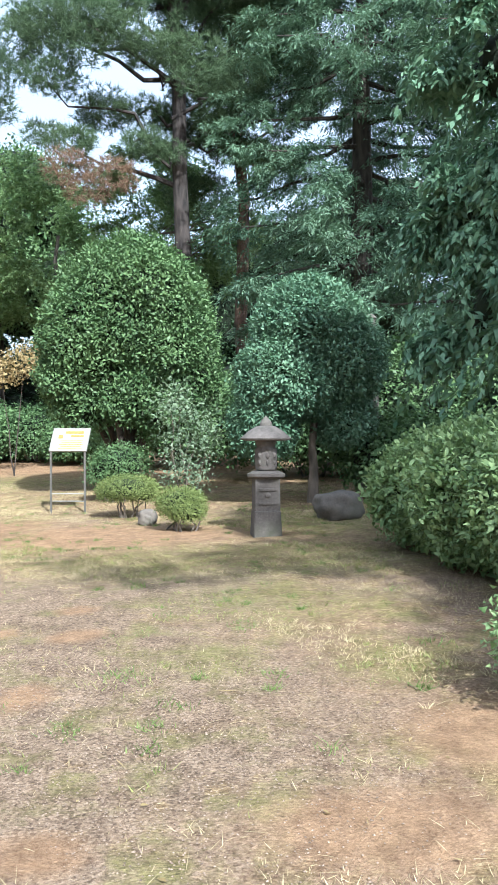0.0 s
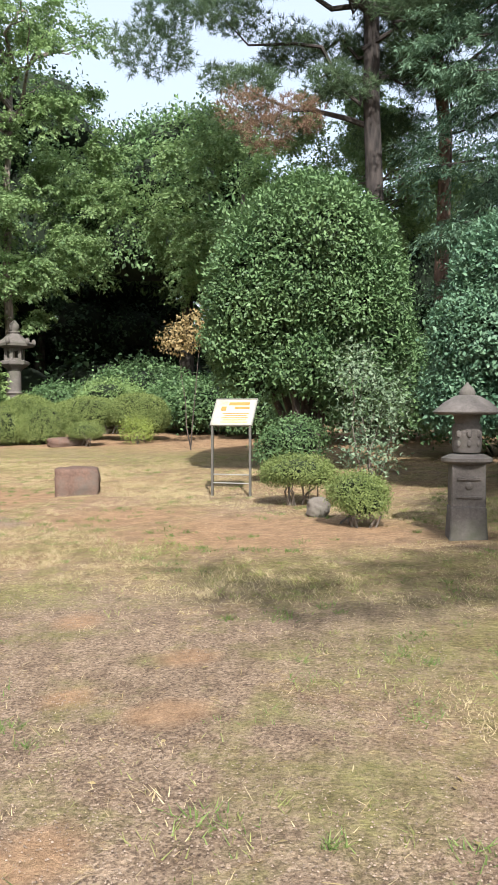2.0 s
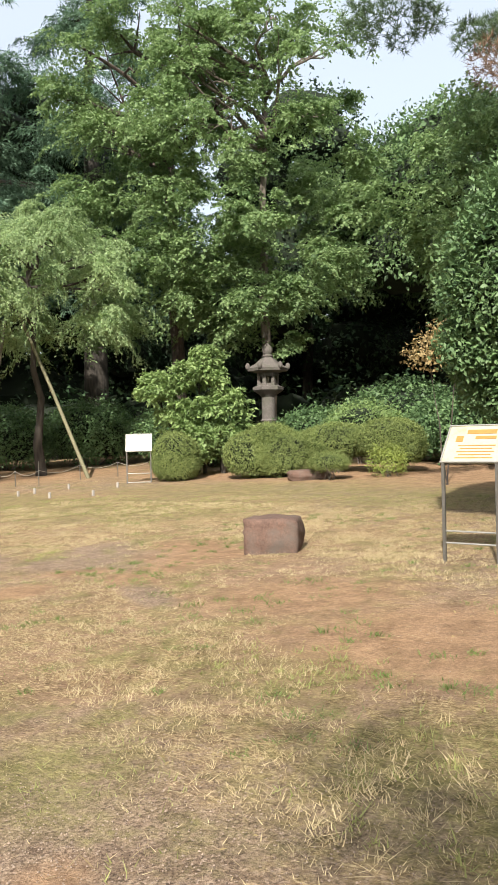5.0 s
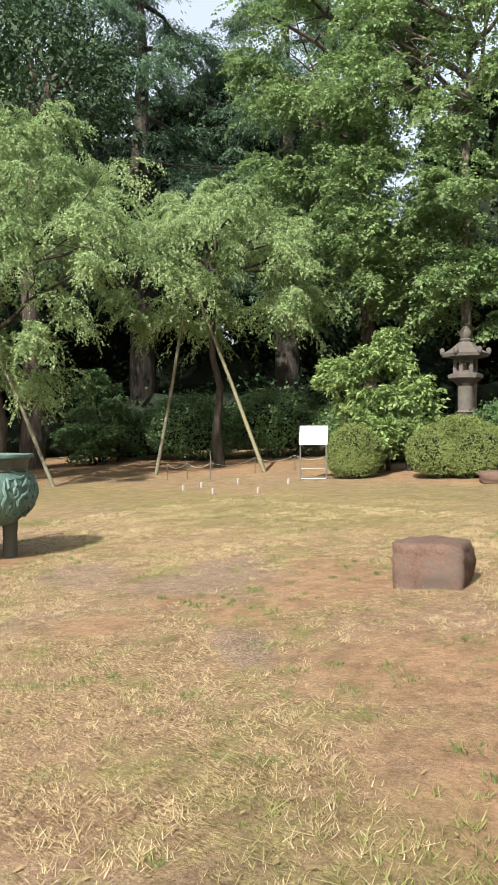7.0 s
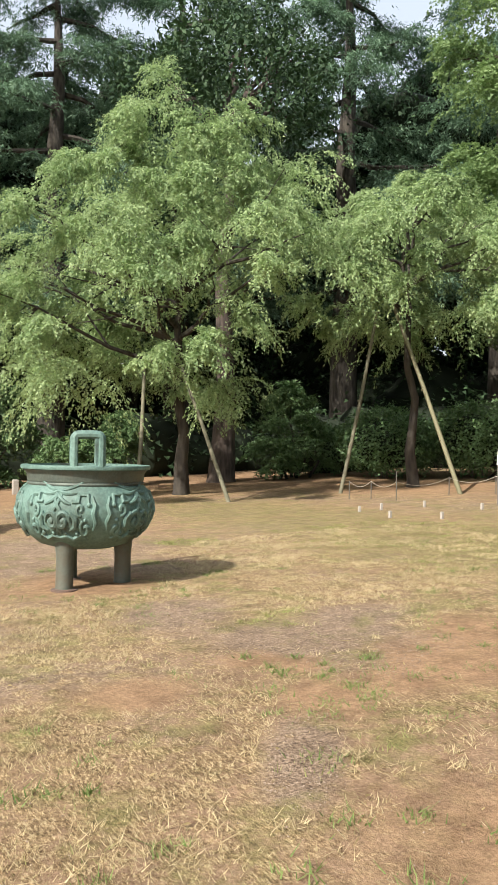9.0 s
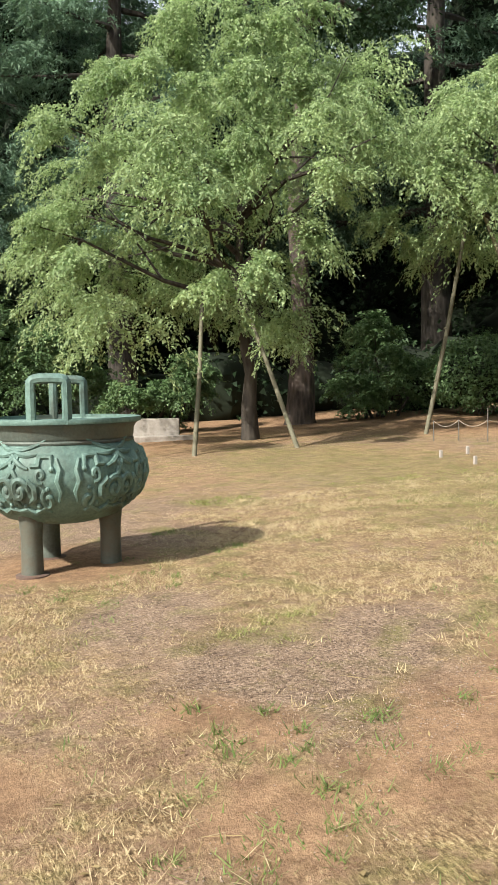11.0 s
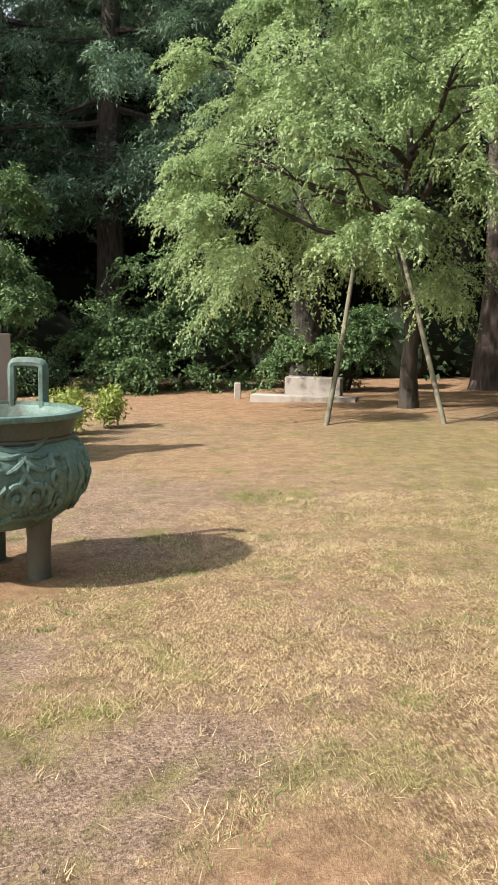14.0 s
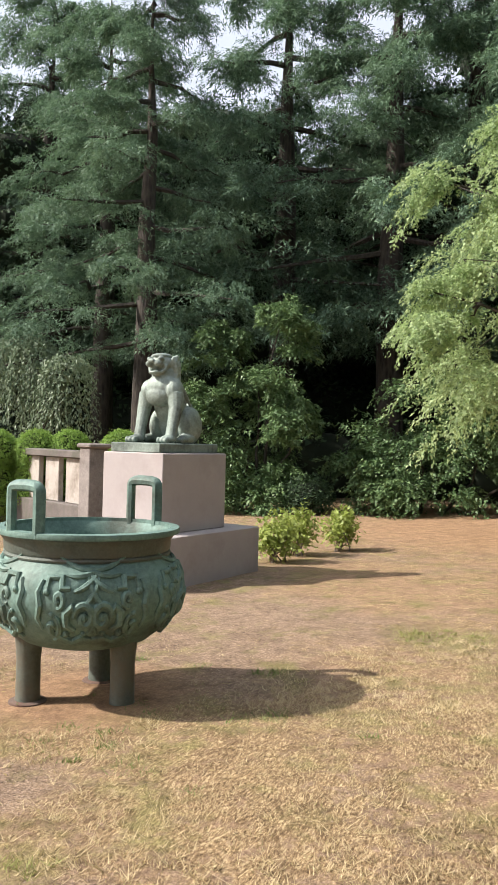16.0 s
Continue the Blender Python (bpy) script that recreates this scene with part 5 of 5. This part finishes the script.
def lion():
    """A seated guardian lion, one closed skin over its masses."""
    g = Geo()
    B = g.ball
    T = g.tube
    B((-0.24, 0, 0.30), (0.27, 0.25, 0.28), 16)
    B((-0.06, 0, 0.52), (0.21, 0.22, 0.34), 16, Euler((0, 0.45, 0)).to_matrix())
    B((0.11, 0, 0.74), (0.21, 0.24, 0.25), 16)
    B((0.19, 0, 0.66), (0.15, 0.19, 0.16), 14)
    for s in (-1, 1):
        B((0.14, s * 0.19, 0.72), (0.14, 0.12, 0.17), 12)
        T([(0.15, s * 0.22, 0.68), (0.18, s * 0.25, 0.48), (0.24, s * 0.25, 0.24), (0.28, s * 0.25, 0.06)], [0.115, 0.092, 0.075, 0.078], 12)
        B((0.17, s * 0.255, 0.50), (0.10, 0.088, 0.11), 10)
        B((0.345, s * 0.25, 0.05), (0.12, 0.10, 0.062), 10)
        for k in (-1, 0, 1):
            B((0.45, s * 0.25 + k * 0.058, 0.04), (0.055, 0.031, 0.046), 8)
        B((-0.20, s * 0.23, 0.25), (0.24, 0.115, 0.26), 14)
        B((-0.02, s * 0.29, 0.06), (0.19, 0.085, 0.07), 10)
        for k in (-1, 0, 1):
            B((0.15, s * 0.29 + k * 0.05, 0.04), (0.05, 0.028, 0.042), 8)
        T([(0.02, s * 0.19, 0.84), (-0.12, s * 0.215, 0.66), (-0.26, s * 0.19, 0.52)], [0.03, 0.024, 0.015], 7)
        B((0.30, s * 0.085, 1.155), (0.055, 0.042, 0.032), 10)
        B((0.11, s * 0.165, 1.14), (0.07, 0.035, 0.06), 10)
        B((0.33, s * 0.065, 1.085), (0.075, 0.055, 0.05), 10)
        T([(0.24, s * 0.13, 1.07), (0.25, s * 0.12, 1.01), (0.29, s * 0.08, 0.965)], [0.03, 0.026, 0.022], 7)
    B((0.09, 0, 0.95), (0.17, 0.17, 0.18), 14)
    B((0.16, 0, 1.10), (0.17, 0.155, 0.12), 16)
    B((0.16, 0, 1.20), (0.16, 0.13, 0.045), 14)
    B((0.31, 0, 0.965), (0.085, 0.085, 0.03), 12)
    B((0.395, 0, 1.12), (0.035, 0.055, 0.035), 10)
    rng = np.random.default_rng(7)
    for k in range(130):
        a, z = rng.uniform(1.5, 2 * math.pi - 1.5), rng.uniform(0.78, 1.20)
        r = 0.20 - 0.16 * max(z - 1.05, 0)
        B((0.11 + r * math.cos(a), r * 0.95 * math.sin(a), z), rng.uniform(0.026, 0.042), 7)
    for k in range(5):
        B((-0.46, rng.normal() * 0.03, 0.30 + 0.07 * k), (0.06, 0.085 - 0.01 * k, 0.075), 10)
    ob = part("guardian_lion", g, M_BRONZE_GREY)
    ob.matrix_world = Matrix.Translation(LION_AT + Vector((0, 0, 1.87))) @ pose(0, 0, 0, 0, 0, LION_TURN) @ Matrix.Diagonal((0.95, 1.12, 1, 1))
    re = ob.modifiers.new("skin", "REMESH")
    re.mode, re.voxel_size, re.use_smooth_shade = "VOXEL", 0.011, True
    sm = ob.modifiers.new("soften", "SMOOTH")
    sm.factor, sm.iterations = 0.5, 1
    tagged(ob, "seated bronze guardian lion, grey-green, mouth open", "statue")
    slab = part("lion_base", Geo().box(0.02, 0, 0, 1.3, 0.86, 0.13, 0.012), M_BRONZE_GREY)
    slab.matrix_world = Matrix.Translation(LION_AT + Vector((0, 0, 1.74))) @ pose(0, 0, 0, 0, 0, LION_TURN)
    tagged(slab, "flat bronze slab under the guardian lion", "base")


pedestal()
lion()

# ---- the far corner behind the pedestal ----
for i, (x, y, s) in enumerate([(-17.4, 10.35, 0.8), (-18.4, 10.4, 0.85), (-19.3, 10.95, 0.75)]):
    shrub("yellow_shrub", on(x, y), L((0, 0, 0.45 * s, 0.42 * s, 0.42 * s, 0.38 * s), (0.15, 0.1, 0.7 * s, 0.25 * s, 0.25 * s, 0.22 * s)), 0.11, 190, 7, L_YELLOW, "small yellow-green shrub on bare soil", 120 + i, 8, 0.012, spread=0.08, shell=(0.3, 1.05), group="young shrubs by the pedestal", core=0)
shrub("brown_shrub", on(-26.9, 8.4), L((0, 0, 0.5, 0.8, 0.7, 0.5)), 0.09, 900, 6, L_DARK, "low dark rounded shrub at the wood's edge", 125, 5, 0.015, spread=0.07)
CAMB = L((0.7, 0.6, 0.55, 1.6, 2.2, 0.6), (0, 0, 1.6, 1.8, 1.8, 1.6), (0.3, 2.0, 1.5, 1.6, 1.6, 1.6), (0.2, 0.6, 2.9, 1.5, 1.5, 1.3), (0.5, -1.0, 1.0, 1.3, 1.2, 1.1), (0.3, 3.2, 1.4, 1.2, 1.4, 1.3), (0.4, 2.4, 2.8, 1.1, 1.3, 1.0))
DK = L((0.5, 0.3, 0.55, 1.4, 1.5, 0.6), (0, 0, 1.6, 1.6, 1.6, 1.4), (0.2, 0.3, 3.4, 1.3, 1.3, 1.2), (0, 0.8, 5.2, 1.1, 1.1, 1.2), (0.3, 1.5, 2.4, 1.2, 1.2, 1.2), (0.3, -1.5, 2.6, 1.2, 1.2, 1.3), (0, -1.0, 4.6, 1.0, 1.0, 1.1))


loose_bush("evergreen_bush", on(-28.3, 10.8), CAMB, 11, 0.15, L_CAMELLIA, "large glossy evergreen bush at the wood's edge", 126)
loose_bush("evergreen_bush", on(-26.4, 16.4), L((0, 0, 0.9, 1.0, 1.0, 0.9), (0.3, -1.4, 0.8, 0.9, 0.9, 0.8), (-0.3, 0.8, 1.6, 0.9, 0.9, 0.8)), 11, 0.14, L_CAMELLIA, "glossy evergreen bush behind the concrete block", 127)
loose_bush("evergreen_bush", on(-25.6, 22.6), L((0, 0, 1.3, 1.4, 1.3, 1.2), (-0.5, 1.3, 1.1, 1.2, 1.2, 1.1), (0.6, -1.0, 0.8, 0.9, 0.9, 0.8), (-0.6, 0.3, 2.5, 1.0, 1.0, 0.9)), 11, 0.14, L_CAMELLIA, "glossy evergreen bush beside the big trunk", 129)
loose_bush("dark_conifer_bush", on(-27.2, 6.6), DK, 11, 0.2, L_CAMELLIA, "tall dark bushy evergreen behind the lion", 128, 0.2, 0.35, 0.28)


def stone_steps():
    ob = thing("stone_bench", on(-23.9, 15.1), "old concrete block on a low slab", "bench", 74)
    part("slab", Geo().box(0, 0, -0.1, 2.5, 0.6, 0.13, 0.015), M_CONCRETE, ob)
    part("block", Geo().box(0.15, 0.55, -0.1, 1.35, 0.6, 0.55, 0.02), M_CONCRETE, ob)


stone_steps()
stub = thing("stone_post", on(-24.9, 13.55), "short pale stone post at the wood's edge", "post")
part("post", Geo().box(0, 0, -0.1, 0.16, 0.16, 0.40, 0.02), M_CONCRETE, stub)


def low_wall():
    ob = thing("stone_fence", Vector((-19.7, 5.8, 0.0)), "stone fence with a thick end post and panels", "fence", 58)
    part("end_post", Geo().box(0, 0, -0.2, 0.42, 0.42, 1.72, 0.02).box(0, 0, 1.72, 0.56, 0.5, 1.82, 0.03), M_STONE_MID, ob)
    part("cap", Geo().box(-2.3, 0, 1.5, 4.2, 0.34, 1.66, 0.02), M_STONE, ob)
    part("plinth", Geo().box(-2.3, 0, -0.2, 4.2, 0.40, 0.55, 0.02), M_STONE, ob)
    for k in range(4):
        part("panel", Geo().box(-0.75 - 0.95 * k, 0, 0.55, 0.62, 0.12, 1.5, 0.015), M_CONCRETE, ob)


low_wall()
for i, (x, y) in enumerate([(-22.2, 5.15), (-21.75, 4.05), (-21.55, 3.3), (-21.25, 2.4)]):
    shrub("ball_shrub", on(x, y), L((0, 0, 1.68, 0.5, 0.5, 0.52), (0, 0, 0.9, 0.48, 0.48, 0.9)), 0.05, 5200, 7, L_BALL, "round clipped shrub behind the stone fence", 130 + i, 3, 0.02, spread=0.03, shell=(0.94, 1.02), core=0.88, group="clipped balls behind the fence")
WE = L((0, -0.6, 4.6, 0.7, 0.7, 0.5), (0.3, 0.9, 4.1, 0.6, 0.6, 0.4), (0, -1.6, 4.5, 0.8, 0.8, 0.5), (0, 0, 3.8, 0.5, 0.5, 0.4))
tree("weeping_tree", on(-26.8, 0.2), 4.4, 0.16, WE, lambda rng: [("crown", strand_mesh("crown", rng, WE, 900, 18, 0.12, L_GREY, (1.4, 2.6), 0.2))], M_BARK_DARK, "small weeping tree with grey-green hanging leaves", "tree", 135, limbs=4)


# ---- rope fence and stakes round the young planting ----
def rope_fence():
    ob = thing("rope_fence", on(-16.6, 20.0), "thin metal posts with a sagging white rope", "fence")
    at = [(-17.15, 19.2, 0.4), (-16.75, 19.5, 0.4), (-16.08, 19.67, 0.62), (-16.2, 21.2, 0.4), (-15.6, 22.0, 0.4), (-14.6, 22.2, 0.4)]
    tops = []
    for x, y, h in at:
        p = on(x, y) - ob.location
        part("post", Geo().tube([p - Vector((0, 0, 0.1)), p + Vector((0, 0, h))], 0.011, 6), M_STEEL, ob)
        tops.append(p + Vector((0, 0, min(h, 0.40))))
    for a, b in zip(tops, tops[1:]):
        part("rope", Geo().tube([a.lerp(b, t) - Vector((0, 0, 0.12 * 4 * t * (1 - t))) for t in np.linspace(0, 1, 9)], 0.005, 5), M_ROPE, ob)


rope_fence()
for x, y in [(-14.5, 17.65), (-14.65, 18.25), (-13.3, 17.45), (-14.5, 19.15), (-12.5, 17.9), (-13.25, 19.45)]:
    st = thing("stake", on(x, y), "short pale wooden stake in the lawn", "stake", group="stakes in the lawn")
    part("peg", Geo().box(0, 0, -0.05, 0.045, 0.045, 0.12, 0.006), M_CONCRETE, st)


# ---- grass, pebbles and litter ----
def grass(name, mat, label, rng, x, y, tall, wide=(0.002, 0.0045), sway=0.7):
    k = len(x)
    z = height(x, y)
    a = rng.uniform(0, 2 * math.pi, k)
    h = tall * rng.uniform(0.4, 1.3, k)
    w = rng.uniform(*wide, k)
    lean = rng.normal(size=(k, 2)) * h[:, None] * sway
    v = np.empty((k, 3, 3))
    v[:, 0] = np.stack([x - np.cos(a) * w, y - np.sin(a) * w, z - 0.005], -1)
    v[:, 1] = np.stack([x + np.cos(a) * w, y + np.sin(a) * w, z - 0.005], -1)
    v[:, 2] = np.stack([x + lean[:, 0], y + lean[:, 1], z + h], -1)
    tagged(new(name, quads_mesh(name, v.reshape(-1, 3), mat, 3)), label, "grass", kind="stuff")


def patchy(rng, n, x0, x1, y0, y1, scale, least, off):
    x, y = rng.uniform(x0, x1, n), rng.uniform(y0, y1, n)
    v = np.array([noise.noise(Vector((a * scale, b * scale, off))) + 0.5 * noise.noise(Vector((a * scale * 3.4, b * scale * 3.4, off + 4))) for a, b in zip(x, y)])
    k = v > least
    return x[k], y[k]


rng = np.random.default_rng(141)


def tufts(rng, x, y, keep, blades, reach):
    """Blade feet round the tuft centres that are kept."""
    x, y = x[keep], y[keep]
    r = np.repeat(rng.uniform(*reach, len(x)), blades)
    return np.repeat(x, blades) + rng.normal(size=len(r)) * r, np.repeat(y, blades) + rng.normal(size=len(r)) * r


gx, gy = patchy(rng, 260000, -12, 2.0, 2.5, 18, 0.9, -0.05, 3.3)
keep = (zone("soil", gx, gy) > 1.0) & ((zone("gravel", gx, gy) > 0.95) | (rng.random(len(gx)) < 0.12))
grass("dry_grass", L_STRAW, "short dry straw-coloured grass", rng, gx[keep], gy[keep], 0.020, (0.0012, 0.003), 1.1)
gx, gy = patchy(rng, 22000, -12.5, 1.5, 2.5, 17, 1.6, -0.12, 7.3)
keep = ((zone("straw", gx, gy) < 1.15) | (rng.random(len(gx)) < 0.35)) & (zone("soil", gx, gy) > 1.05) & ((zone("gravel", gx, gy) > 1.0) | (rng.random(len(gx)) < 0.07))
gx, gy = tufts(rng, gx, gy, keep, 16, (0.012, 0.04))
grass("dry_tufts", L_STRAW, "small matted tufts of mown dry grass", rng, gx, gy, 0.030, (0.0015, 0.0035), 1.3)
gx, gy = patchy(rng, 60000, -13, 2.0, 3.0, 19, 1.3, 0.45, 13.3)
keep = zone("soil", gx, gy) > 1.0
grass("thin_grass", L_GRASS, "thin green grass among the straw", rng, gx[keep], gy[keep], 0.03)
tx, ty = rng.uniform(-13, 2, 60000), rng.uniform(2.4, 18, 60000)
keep = (zone("green", tx, ty) < 0.75 + 0.4 * rng.random(len(tx))) & (rng.random(len(tx)) < np.where(ty > 13.5, 0.10, np.where(ty < 9.2, 0.11, 0.25)))
gx, gy = tufts(rng, tx, ty, keep, 14, (0.012, 0.045))
grass("green_grass", L_GRASS, "patches of short yellow-green grass", rng, gx, gy, 0.03, sway=0.9)
tx, ty = patchy(rng, 900, -11, 1.5, 3.0, 16, 0.7, 0.0, 23.3)
gx, gy = tufts(rng, tx, ty, np.ones(len(tx), bool), 40, (0.02, 0.07))
sx, sy = rng.uniform(-7.2, -4.5, 500), rng.uniform(10.6, 13.6, 500)
keep = (zone("soil", sx, sy) < 1.3) & (rng.random(500) < 0.16)
wx, wy = tufts(rng, sx, sy, keep, 40, (0.02, 0.06))
gx, gy = np.concatenate([gx, wx]), np.concatenate([gy, wy])
grass("grass_tufts", L_TUFT, "small fresh green grass tufts", rng, gx, gy, 0.032, sway=1.0)


def pebbles():
    rng = np.random.default_rng(142)
    x, y = rng.uniform(-10, 1.5, 160000), rng.uniform(2.2, 14, 160000)
    keep = (zone("gravel", x, y) < 0.8 + 0.5 * rng.random(len(x))) | (rng.random(len(x)) < 0.04)
    x, y = x[keep], y[keep]
    n = len(x)
    z = height(x, y)
    s = rng.uniform(0.002, 0.0058, n)
    base = np.array(((1, 0, 0), (0, 1, 0), (-1, 0, 0), (0, -1, 0), (0, 0, 0.8), (0, 0, -0.5)))
    f = np.array(((0, 1, 4), (1, 2, 4), (2, 3, 4), (3, 0, 4)))
    a = rng.uniform(0, 6.3, n)
    c, d = np.cos(a)[:, None], np.sin(a)[:, None]
    bx, by = base[None, :, 0] * rng.uniform(0.7, 1.4, (n, 1)), base[None, :, 1]
    v = np.stack([(bx * c - by * d) * s[:, None] + x[:, None], (bx * d + by * c) * s[:, None] + y[:, None], base[None, :, 2] * s[:, None] + z[:, None] + 0.004], -1)
    me = quads_mesh("pebbles", v[:, f].reshape(-1, 3), M_PEBBLE, 3)
    tagged(new("pebbles", me), "small grey pebbles lying in the gravel", "pebbles", kind="stuff")


def litter():
    rng = np.random.default_rng(143)
    n = 2600
    x, y = rng.uniform(-12, 2, n), rng.uniform(2.2, 19, n)
    c = np.stack([x, y, height(x, y) + 0.012], -1)
    ax = np.stack([rng.normal(size=n), rng.normal(size=n), rng.normal(size=n) * 0.15], -1)
    long = rng.random(n) < 0.3
    Ln = np.where(long, rng.uniform(0.06, 0.2, n), rng.uniform(0.015, 0.045, n))
    W = np.where(long, 0.004, Ln * 0.45)
    up = np.array((0, 0, 1.0)) + rng.normal(size=(n, 3)) * 0.25
    tagged(new("fallen_leaves", quads_mesh("fallen_leaves", leaf_corners(c, ax, up, Ln, W), L_TAN)), "dry fallen leaves and straws on the ground", "litter", kind="stuff")


def straws():
    rng = np.random.default_rng(144)
    n = 1800
    x, y = rng.uniform(-9, 1.5, n), rng.uniform(2.5, 14.5, n)
    c = np.stack([x, y, height(x, y) + 0.014], -1)
    turn = rng.normal(size=n) * 0.5 + np.where(rng.random(n) < 0.5, 0.4, 1.7)
    ax = np.stack([np.cos(turn), np.sin(turn), rng.normal(size=n) * 0.08], -1)
    Ln = rng.uniform(0.04, 0.15, n)
    v = leaf_corners(c, ax, np.tile((0.0, 0.0, 1.0), (n, 1)), Ln, np.full(n, 0.004))
    tagged(new("fallen_straws", quads_mesh("fallen_straws", v, L_STRAW)), "pale dry straws lying on the soil", "litter", kind="stuff")


straws()
pebbles()
litter()
